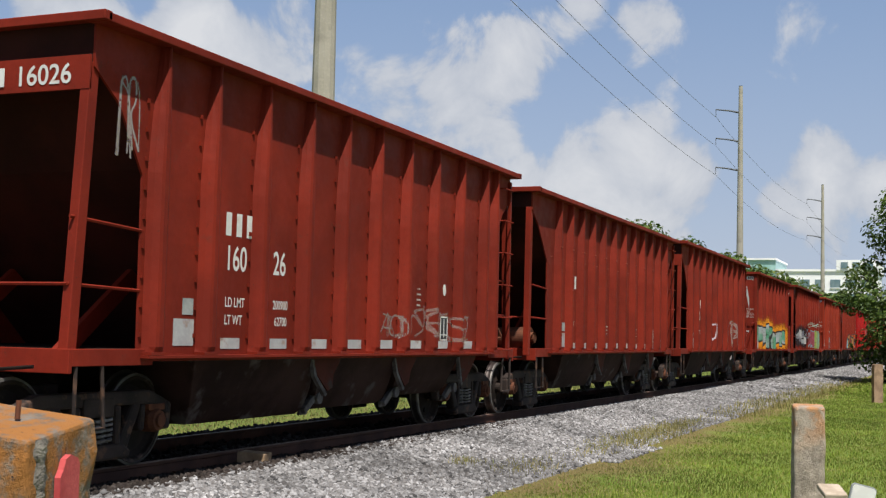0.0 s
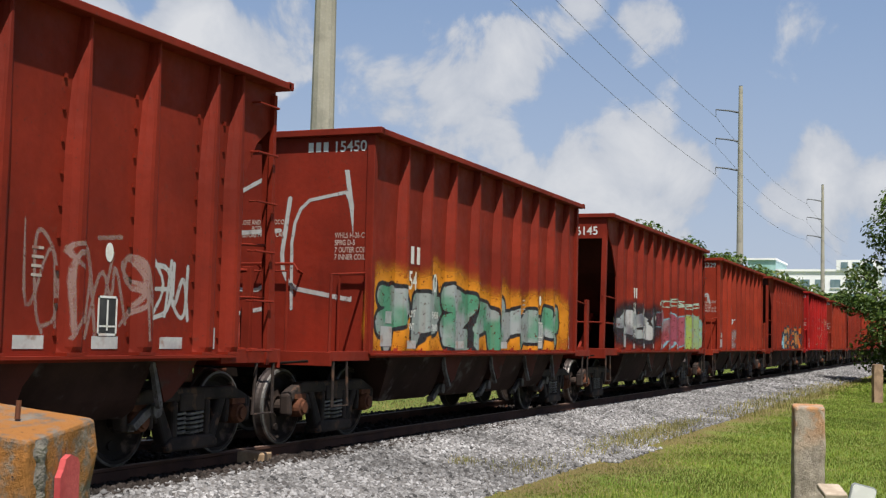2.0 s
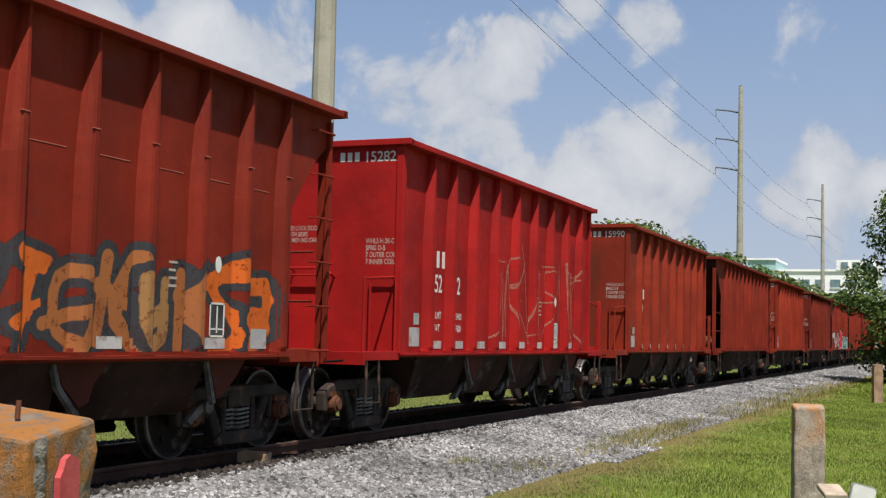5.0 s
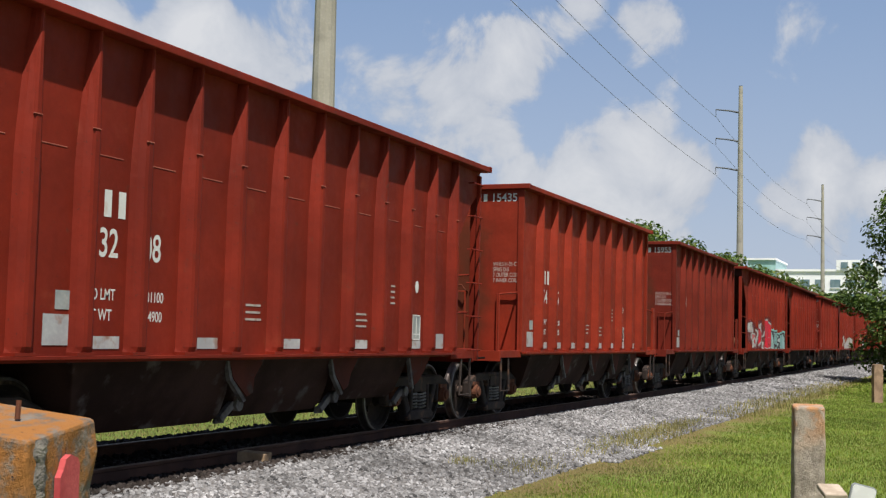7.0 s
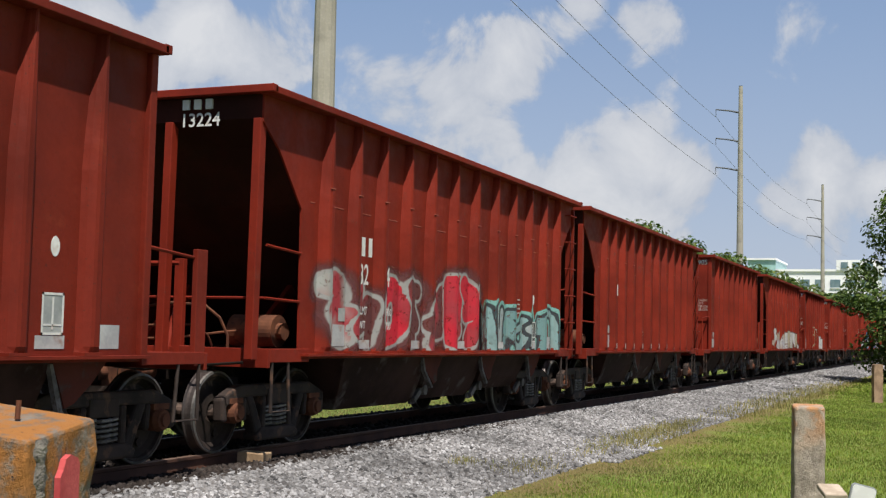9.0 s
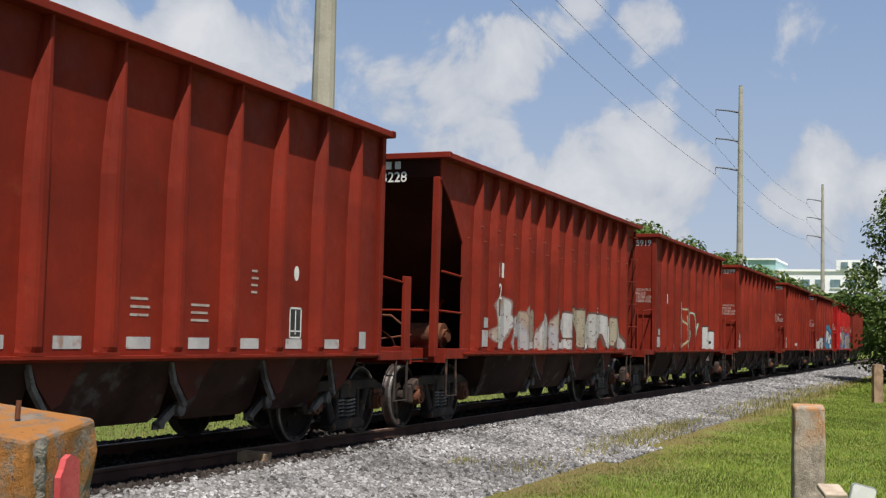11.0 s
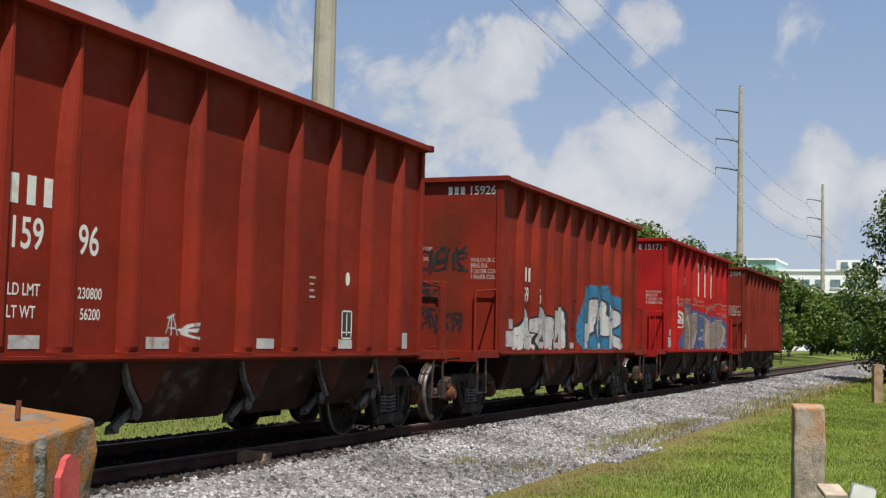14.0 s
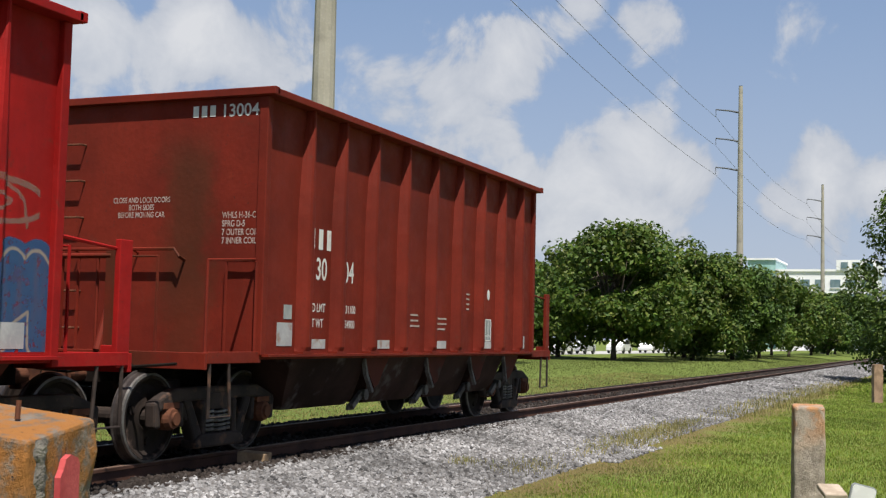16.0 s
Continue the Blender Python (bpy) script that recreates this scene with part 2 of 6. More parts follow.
M["wire"] = worn("wire_metal", (0.10, 0.10, 0.11), (0.14, 0.14, 0.15), 3, 30, 0.6, 0.3)
M["bark"] = worn("bark", (0.055, 0.042, 0.032), (0.11, 0.085, 0.065), 2.0, 18, 0.95, 0, 0.8, 0.02)
M["stone"] = colour_by_piece("ballast_stone", [(0.035, 0.034, 0.035), (0.125, 0.121, 0.122), (0.19, 0.185, 0.186), (0.085, 0.078, 0.076), (0.32, 0.315, 0.32), (0.15, 0.146, 0.148)])
# stained stone, dark enough to carry painted shade beside the near rail too
M["stone_brown"] = colour_by_piece("stained_shaded_stone", [(0.010, 0.007, 0.006), (0.020, 0.014, 0.012), (0.034, 0.026, 0.022), (0.014, 0.010, 0.008), (0.055, 0.046, 0.042)])
M["grass"] = colour_by_piece("grass_blade", [(0.11, 0.17, 0.02), (0.17, 0.25, 0.03), (0.27, 0.30, 0.06), (0.14, 0.215, 0.022), (0.26, 0.24, 0.075), (0.19, 0.26, 0.035)], 0.7, 60, 0.35)
M["verge"] = colour_by_piece("verge_blade", [(0.068, 0.092, 0.022), (0.10, 0.122, 0.032), (0.15, 0.155, 0.055), (0.078, 0.102, 0.025), (0.15, 0.13, 0.06)], 0.8, 60, 0.3)
M["leaf_mid"] = colour_by_piece("mid_leaf", [(0.026, 0.058, 0.010), (0.054, 0.098, 0.016), (0.10, 0.145, 0.026), (0.038, 0.075, 0.012), (0.13, 0.165, 0.036)], 0.5, 60, 0.28)
M["dry"] = colour_by_piece("dry_blade", [(0.30, 0.24, 0.09), (0.22, 0.22, 0.07), (0.36, 0.29, 0.13), (0.16, 0.19, 0.05)], 0.8, 60, 0.3)
M["leaf"] = colour_by_piece("leaf", [(0.027, 0.064, 0.009), (0.056, 0.106, 0.014), (0.098, 0.148, 0.022), (0.037, 0.080, 0.010), (0.145, 0.168, 0.036), (0.068, 0.120, 0.015)], 0.55, 60, 0.3)
M["leaf_dark"] = colour_by_piece("dark_leaf", [(0.026, 0.062, 0.012), (0.052, 0.10, 0.018), (0.09, 0.14, 0.026), (0.040, 0.078, 0.014)], 0.5, 60, 0.25)


def ballast_bed():
    k = Nodes("ballast_bed")
    v = k.n("ShaderNodeTexVoronoi")
    v.inputs["Scale"].default_value = 16.0
    k.link(k.obj, v.inputs["Vector"])
    g = k.n("ShaderNodeSeparateColor")
    k.link(v.outputs["Color"], g.inputs[0])
    col = k.mix(g.outputs[0], (0.105, 0.103, 0.103), (0.225, 0.22, 0.222))
    sep = k.n("ShaderNodeSeparateXYZ")
    k.link(k.obj, sep.inputs[0])
    # oily track bed, widened near the camera to paint in the train's shade
    oil_and_shade = k.ramp(k.op("ADD", k.op("SUBTRACT", k.op("ABSOLUTE", sep.outputs["Y"]), k.ramp(sep.outputs["X"], 19.0, 13.0, 0.10, 0.62)), k.op("MULTIPLY", k.noise(k.obj, 1.5, 4), 0.4)), 1.35, 1.0)
    col = k.mix(oil_and_shade, col, (0.018, 0.0125, 0.010))
    col = k.mix(k.ramp(v.outputs["Distance"], 0.45, 0.75), col, (0.09, 0.085, 0.08))
    k.bump(k.op("SUBTRACT", 1.0, v.outputs["Distance"]), 1.0, 0.05)
    return k.done(col, 0.95, 0, 0.2)


def earth():
    """Lawn, with bare brown soil and dry straw where the grass is thin."""
    k = Nodes("lawn_soil")
    big = k.ramp(k.noise(k.obj, 0.25, 5), 0.35, 0.65)
    col = k.mix(big, (0.13, 0.20, 0.028), (0.20, 0.26, 0.055))
    col = k.mix(k.ramp(k.noise(k.obj, 1.1, 6, 0.65), 0.55, 0.72, 0.0, 0.8), col, (0.19, 0.17, 0.06))
    # thin soil beside the stone shoulder
    sep = k.n("ShaderNodeSeparateXYZ")
    k.link(k.obj, sep.inputs[0])
    y = k.op("ADD", sep.outputs["Y"], k.op("MULTIPLY", k.op("SUBTRACT", k.noise(k.obj, 0.7, 5), 0.5), 3.0))
    bare = k.op("MULTIPLY", k.ramp(y, -5.0, -3.9), k.ramp(sep.outputs["Y"], 3.4, 2.8))
    col = k.mix(k.op("MULTIPLY", bare, 0.9), col, (0.19, 0.125, 0.062))
    # drier, thinner grass across the tracks
    dry = k.ramp(k.op("ADD", sep.outputs["Y"], k.op("MULTIPLY", k.noise(k.obj, 0.5, 4), 4.0)), 4.0, 5.5, 0.0, 0.7)
    col = k.mix(dry, col, (0.105, 0.135, 0.032))
    fine = k.noise(k.obj, 45, 5, 0.7)
    col = k.mix(k.ramp(fine, 0.3, 0.7, 0.0, 0.5), col, (0.09, 0.115, 0.025))
    k.bump(fine, 0.9, 0.04)
    return k.done(col, 0.95, 0, 0.15)


M["bed"], M["soil"] = ballast_bed(), earth()


# ---- mesh helpers ----
def box(bm, x0, x1, y0, y1, z0, z1):
    v = [bm.verts.new((x, y, z)) for x in (x0, x1) for y in (y0, y1) for z in (z0, z1)]
    for f in ((0, 1, 3, 2), (4, 6, 7, 5), (0, 4, 5, 1), (2, 3, 7, 6), (0, 2, 6, 4), (1, 5, 7, 3)):
        bm.faces.new([v[i] for i in f])
    return v


def prism(bm, outline, y0, y1):
    """An outline of (x, z) given thickness from y0 to y1."""
    a = [bm.verts.new((x, y0, z)) for x, z in outline]
    b = [bm.verts.new((x, y1, z)) for x, z in outline]
    n = len(a)
    bm.faces.new(a)
    bm.faces.new(b[::-1])
    for i in range(n):
        bm.faces.new((a[i], b[i], b[(i + 1) % n], a[(i + 1) % n]))


def tube(bm, points, r, sides=8, r_end=None):
    """A round bar through points, tapering to r_end."""
    pts = [Vector(p) for p in points]
    rings = []
    for i, p in enumerate(pts):
        way = (pts[min(i + 1, len(pts) - 1)] - pts[max(i - 1, 0)]).normalized()
        side = way.orthogonal().normalized()
        if i and (old := rings[-1][1]):
            side = (old - way * old.dot(way)).normalized() if (old - way * old.dot(way)).length > 1e-4 else side
        up = way.cross(side)
        rad = r if r_end is None else r + (r_end - r) * i / (len(pts) - 1)
        rings.append(([bm.verts.new(p + (side * math.cos(a) + up * math.sin(a)) * rad) for a in (2 * math.pi * j / sides for j in range(sides))], side))
    for (a, _), (b, _) in zip(rings, rings[1:]):
        for j in range(sides):
            bm.faces.new((a[j], a[(j + 1) % sides], b[(j + 1) % sides], b[j]))
    bm.faces.new(rings[0][0][::-1])
    bm.faces.new(rings[-1][0])


def turned(bm, profile, sides=32, centre=(0, 0, 0), caps=True):
    """A profile of (radius, y) turned about the y axis."""
    rings = []
    for r, y in profile:
        rings.append([bm.verts.new((centre[0] + r * math.cos(a), centre[1] + y, centre[2] + r * math.sin(a))) for a in (2 * math.pi * j / sides for j in range(sides))])
    for a, b in zip(rings, rings[1:]):
        for j in range(sides):
            bm.faces.new((a[j], a[(j + 1) % sides], b[(j + 1) % sides], b[j]))
    if caps:
        bm.faces.new(rings[0][::-1])
        bm.faces.new(rings[-1])


def mesh_of(name, bm, material, bevel=0.0, smooth=False):
    bmesh.ops.recalc_face_normals(bm, faces=bm.faces[:])
    if bevel:
        bmesh.ops.bevel(bm, geom=bm.edges[:], offset=bevel, segments=2, profile=0.5, affect="EDGES", clamp_overlap=True)
    me = bpy.data.meshes.new(name)
    bm.to_mesh(me)
    bm.free()
    if smooth:
        for p in me.polygons:
            p.use_smooth = True
    me.materials.append(material)
    return me


def part(name, bm, material, parent=None, label="", bevel=0.0, smooth=False):
    ob = new(name, mesh_of(name, bm, material, bevel, smooth))
    ob.parent = parent
    return tagged(ob, label)


def raw_mesh(name, verts, faces, material):
    """A mesh from arrays: every face has the same number of corners."""
    me = bpy.data.meshes.new(name)
    n, k = faces.shape
    me.vertices.add(len(verts))
    me.vertices.foreach_set("co", np.asarray(verts, dtype=np.float32).ravel())
    me.loops.add(n * k)
    me.loops.foreach_set("vertex_index", np.asarray(faces, dtype=np.int32).ravel())
    me.polygons.add(n)
    me.polygons.foreach_set("loop_start", np.arange(0, n * k, k, dtype=np.int32))
    me.update(calc_edges=True)
    me.validate()
    me.materials.append(material)
    return me


def writing(name, text, size, m, parent, material, align="LEFT", squeeze=1.0):
    cu = bpy.data.curves.new(name, "FONT")
    cu.body, cu.size, cu.align_x, cu.space_line = text, size, align, 0.95
    cu.offset = size * 0.012
    cu.materials.append(material)
    ob = new(name, cu)
    ob.parent = parent
    ob.matrix_basis = m @ Matrix.Diagonal((squeeze, 1, 1, 1))
    return ob


# ---- setting: ground, ballast, track ----
def cross_section(name, profile, x0, x1, material, step=0.5, rough=0.0, seed=1):
    """A sheet along the track from a profile of (y, z), with small unevenness."""
    xs = np.arange(x0, x1 + step, step)
    nx, ny = len(xs), len(profile)
    v = np.zeros((nx, ny, 3))
    rng = np.random.RandomState(seed)
    v[:, :, 0] = xs[:, None]
    v[:, :, 1] = [p[0] for p in profile]
    v[:, :, 2] = [p[1] for p in profile]
    v[:, :, 2] += rng.uniform(-rough, rough, (nx, ny))
    i = np.arange(nx - 1)[:, None] * ny + np.arange(ny - 1)[None, :]
    f = np.stack([i, i + ny, i + ny + 1, i + 1], -1).reshape(-1, 4)
    return new(name, raw_mesh(name, v.reshape(-1, 3), f, material))


GROUND = -0.36
FAR = -0.08  # the ground rises a little across the tracks
near_edge = -3.75
ground_profile = [(-2500, GROUND), (-300, GROUND), (-60, GROUND), (-20, GROUND), (-8, GROUND), (-4.5, GROUND), (-3.4, GROUND + 0.02), (-2, -0.45), (0, -0.6),
                  (2.0, -0.45), (3.2, GROUND), (5, GROUND + 0.06), (8, FAR), (12, FAR), (30, FAR), (90, FAR), (300, FAR), (2500, FAR)]
gx = np.concatenate([np.linspace(-2500, -60, 12), np.arange(-50, 260, 2.0), np.linspace(280, 4500, 20)])


def make_ground():
    n = len(ground_profile)
    v = np.zeros((len(gx), n, 3))
    v[:, :, 0] = gx[:, None]
    v[:, :, 1] = [p[0] for p in ground_profile]
    v[:, :, 2] = [p[1] for p in ground_profile]
    i = np.arange(len(gx) - 1)[:, None] * n + np.arange(n - 1)[None, :]
    f = np.stack([i, i + n, i + n + 1, i + 1], -1).reshape(-1, 4)
    ob = new("ground", raw_mesh("ground", v.reshape(-1, 3), f, M["soil"]))
    return tagged(ob, "mown green lawn with thin brown soil beside the railway", "ground", kind="structure")


make_ground()


def bed_z(y):
    """Height of the ballast surface across the track."""
    return np.interp(y, [-4.0, -3.6, -2.6, -1.75, -1.3, -0.9, 0.9, 1.3, 1.75, 2.4, 3.1], [-0.42, -0.33, -0.24, -0.12, -0.10, -0.15, -0.15, -0.10, -0.14, -0.26, -0.44])


bed_ys = [-4.0, -3.6, -3.2, -2.8, -2.4, -2.0, -1.6, -1.2, -0.9, -0.4, 0.4, 0.9, 1.2, 1.6, 2.0, 2.5, 3.1]
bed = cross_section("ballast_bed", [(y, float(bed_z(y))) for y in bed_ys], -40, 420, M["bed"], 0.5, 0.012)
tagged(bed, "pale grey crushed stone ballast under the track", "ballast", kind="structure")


def stones(name, count, x0, x1, y0, y1, size, seed, near_bias=1.6, tone="stone", clear=0.0):
    """Loose crushed stones: small uneven six-sided lumps, joined."""
    rng = np.random.RandomState(seed)
    u = rng.uniform(0, 1, count) ** near_bias
    cx, cy = x0 + (x1 - x0) * u, rng.uniform(y0, y1, count)
    # no pale stones in the strip where the train's shade is imitated beside the rail
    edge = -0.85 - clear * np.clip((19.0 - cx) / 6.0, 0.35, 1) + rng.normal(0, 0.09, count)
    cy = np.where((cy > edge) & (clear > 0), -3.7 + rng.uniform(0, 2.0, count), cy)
    cz = np.maximum(bed_z(cy), GROUND + 0.01) if y1 < -3.6 else bed_z(cy)
    s = size * rng.uniform(0.45, 1.25, count)
    corner = np.array([[-1, -1, -1], [1, -1, -1], [1, 1, -1], [-1, 1, -1], [-1, -1, 1], [1, -1, 1], [1, 1, 1], [-1, 1, 1]], float)
    v = corner[None] * rng.uniform(0.45, 1.0, (count, 8, 3))
    q = rng.normal(size=(count, 4))
    q /= np.linalg.norm(q, axis=1, keepdims=True)
    w, x, y, z = q.T
    rot = np.stack([np.stack([1 - 2 * (y * y + z * z), 2 * (x * y - z * w), 2 * (x * z + y * w)], -1),
                    np.stack([2 * (x * y + z * w), 1 - 2 * (x * x + z * z), 2 * (y * z - x * w)], -1),
                    np.stack([2 * (x * z - y * w), 2 * (y * z + x * w), 1 - 2 * (x * x + y * y)], -1)], 1)
    v = np.einsum("nij,nkj->nki", rot, v) * s[:, None, None] * 0.5
    v += np.stack([cx, cy, cz + s * 0.12], -1)[:, None, :]
    quads = np.array([[0, 3, 2, 1], [4, 5, 6, 7], [0, 1, 5, 4], [1, 2, 6, 5], [2, 3, 7, 6], [3, 0, 4, 7]])
    f = (np.arange(count)[:, None, None] * 8 + quads[None]).reshape(-1, 4)
    ob = new(name, raw_mesh(name, v.reshape(-1, 3), f, M[tone]))
    return ob


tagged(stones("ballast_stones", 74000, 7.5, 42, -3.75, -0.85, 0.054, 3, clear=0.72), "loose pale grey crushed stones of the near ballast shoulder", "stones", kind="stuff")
tagged(stones("ballast_stones", 16000, 40, 110, -3.75, -0.85, 0.085, 4, 1.2), "loose pale grey crushed stones further down the line", "stones", kind="stuff")
# near-black stones stand in for the train's shade along the near rail
tagged(stones("ballast_stones", 4500, 7.5, 20, -1.62, -0.85, 0.055, 6, 1.2, "stone_brown"), "dirty stones beside the near rail, coloured dark for oil and the train's shade", "stones", kind="stuff")
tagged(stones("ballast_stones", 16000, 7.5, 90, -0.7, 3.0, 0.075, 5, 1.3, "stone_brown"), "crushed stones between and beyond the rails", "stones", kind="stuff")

tagged(stones("ballast_stones", 500, 16.9, 19.6, -4.05, -3.78, 0.05, 8, 1.0), "strayed pale stones on bare soil in the lawn", "stones", kind="stuff")


def rail(name, y):
    """A flat-bottomed rail: base, web and worn head."""
    holder = tagged(new(name), "rusty flat-bottomed steel rail with a worn bright head", "rail", "rails of the line", "structure")
    bm = bmesh.new()
    half = [(-0.07, -0.172), (0.07, -0.172), (0.07, -0.160), (0.012, -0.145), (0.009, -0.045), (0.035, -0.035), (0.036, -0.006), (-0.036, -0.006), (-0.035, -0.035), (-0.009, -0.045), (-0.012, -0.145), (-0.07, -0.160)]
    xs = [-40, 0, 8, 16, 24, 40, 80, 160, 420]
    rings = [[bm.verts.new((x, y + a, b)) for a, b in half] for x in xs]
    for p, q in zip(rings, rings[1:]):
        for j in range(len(half)):
            bm.faces.new((p[j], p[(j + 1) % len(half)], q[(j + 1) % len(half)], q[j]))
    part("rail_web", bm, M["rail"], holder)
    bm = bmesh.new()
    box(bm, -40, 420, y - 0.034, y + 0.034, -0.0058, 0.0)
    part("rail_head", bm, M["railhead"], holder, "worn bright running surface")


rail("rail", -0.7525)
rail("rail", 0.7525)


def make_ties():
    rng = random.Random(5)
    bm = bmesh.new()
    box(bm, -0.115, 0.115, -1.30, 1.30, -0.34, -0.155)
    me = mesh_of("tie", bm, M["tie"], 0.012)
    bm = bmesh.new()
    box(bm, -0.09, 0.09, -0.16, 0.16, -0.155, -0.148)
    for a in (-0.11, 0.11):
        box(bm, -0.02, 0.02, a - 0.02, a + 0.02, -0.15, -0.115)
    plate = mesh_of("tie_plate", bm, M["rail"])
    first = tagged(new("tie", me), "weathered grey-brown wooden railway sleeper bedded in ballast", "railway tie", "ties under the rails")
    for y in (-0.7525, 0.7525):
        part_ob = new("tie_plate", plate)
        part_ob.parent = first
        part_ob.matrix_basis = pose(0, y, 0)
        tagged(part_ob, "rusty steel plate with spikes")
    first.matrix_basis = pose(7.0, 0, 0)
    for i in range(1, 150):
        copy_thing(first, pose(7.0 + i * 0.56, rng.uniform(-0.04, 0.04), rng.uniform(-0.012, 0.004), 0, 0, rng.uniform(-1.2, 1.2)))


make_ties()


def blades(name, count, x0, x1, y0, y1, height, width, material, seed, label, bias=1.7, patch=None, base=GROUND):
    """Grass: thin bent blades, two faces each."""
    rng = np.random.RandomState(seed)
    x = x0 + (x1 - x0) * rng.uniform(0, 1, count) ** bias
    y = rng.uniform(y0, y1, count)
    # thinner towards the stones, in tufts
    edge = 0.5 + 0.5 * np.sin(x * 1.7 + np.sin(x * 0.6) * 2) * np.sin(x * 0.43 + 1)
    keep = rng.uniform(0, 1, count) < (np.clip((y1 - y) / (0.7 + 1.5 * edge), 0.03, 1) ** 1.6 if y0 < 0 else np.clip((y - y0) / (0.3 + 0.9 * edge), 0.06, 1))
    if patch is not None:
        px, py, rx, ry = patch
        keep = rng.uniform(0, 1, count) < np.exp(-((x - px) / rx) ** 2 - ((y - py) / ry) ** 2) * 1.6
    x, y = x[keep], y[keep]
    n = len(x)
    h = height * rng.uniform(0.5, 1.3, n)
    w = width * rng.uniform(0.6, 1.3, n) * (1 + x / 45)
    a, lean = rng.uniform(0, 2 * np.pi, n), rng.uniform(0.1, 0.6, n)
    la = rng.uniform(0, 2 * np.pi, n)
    dx, dy = np.cos(a) * w / 2, np.sin(a) * w / 2
    lx, ly = np.cos(la) * lean * h, np.sin(la) * lean * h
    z0 = np.full(n, base - 0.01)
    z0 = np.where(y > 3.2, np.interp(y, [3.2, 5, 8], [GROUND, GROUND + 0.06, FAR]) - 0.01, z0)
    z0 = np.where((y > -4.0) & (y < 3.1), np.maximum(z0, bed_z(y) - 0.01), z0)
    v = np.zeros((n, 5, 3))
    v[:, 0] = np.stack([x - dx, y - dy, z0], -1)
    v[:, 1] = np.stack([x + dx, y + dy, z0], -1)
    v[:, 2] = np.stack([x + dx * 0.7 + lx * 0.4, y + dy * 0.7 + ly * 0.4, z0 + h * 0.62], -1)
    v[:, 3] = np.stack([x - dx * 0.7 + lx * 0.4, y - dy * 0.7 + ly * 0.4, z0 + h * 0.62], -1)
    v[:, 4] = np.stack([x + lx, y + ly, z0 + h], -1)
    tri = np.array([[0, 1, 2], [0, 2, 3], [3, 2, 4]])
    f = (np.arange(n)[:, None, None] * 5 + tri[None]).reshape(-1, 3)
    return tagged(new(name, raw_mesh(name, v.reshape(-1, 3), f, material)), label, "grass", kind="stuff")


blades("lawn_grass", 150000, 9.5, 48, -9.5, -3.55, 0.05, 0.010, M["grass"], 11, "short green mown lawn grass beside the ballast")
blades("lawn_grass", 60000, 45, 130, -13, -3.6, 0.10, 0.022, M["grass"], 12, "short green lawn grass further down the line", 1.2)
blades("verge_grass", 70000, 12, 150, 2.6, 18, 0.05, 0.014, M["verge"], 13, "green grass verge on the far side of the track", 1.4)
blades("dry_grass", 30000, 15, 34, -4.6, -2.6, 0.11, 0.009, M["dry"], 14, "tuft of straw-coloured dry grass at the edge of the stones", 1.0, (21.8, -3.42, 3.0, 0.26))
blades("dry_grass", 9000, 8, 20, -4.6, -2.2, 0.10, 0.009, M["dry"], 15, "sparse dry weeds growing through the ballast edge", 1.0, (15.0, -3.35, 0.7, 0.3))
blades("dry_grass", 9000, 12, 17, -3.2, -2.2, 0.08, 0.009, M["dry"], 19, "small dry weed clump among the ballast stones", 1.0, (14.6, -2.66, 0.28, 0.12))
blades("dry_grass", 12000, 28, 70, -4.8, -2.9, 0.14, 0.012, M["dry"], 16, "dry grass along the far ballast edge", 1.0, (40, -3.7, 12, 0.45))
blades("dry_grass", 26000, 11, 26, -6.2, -3.3, 0.04, 0.009, M["dry"], 18, "thin straw and brown stubble on bare soil by the ballast", 1.0, (16.5, -4.3, 4.5, 0.75))
blades("verge_weeds", 34000, 8, 60, 2.3, 6.5, 0.05, 0.012, M["dry"], 17, "yellowed weeds along the far ballast shoulder", 1.4)


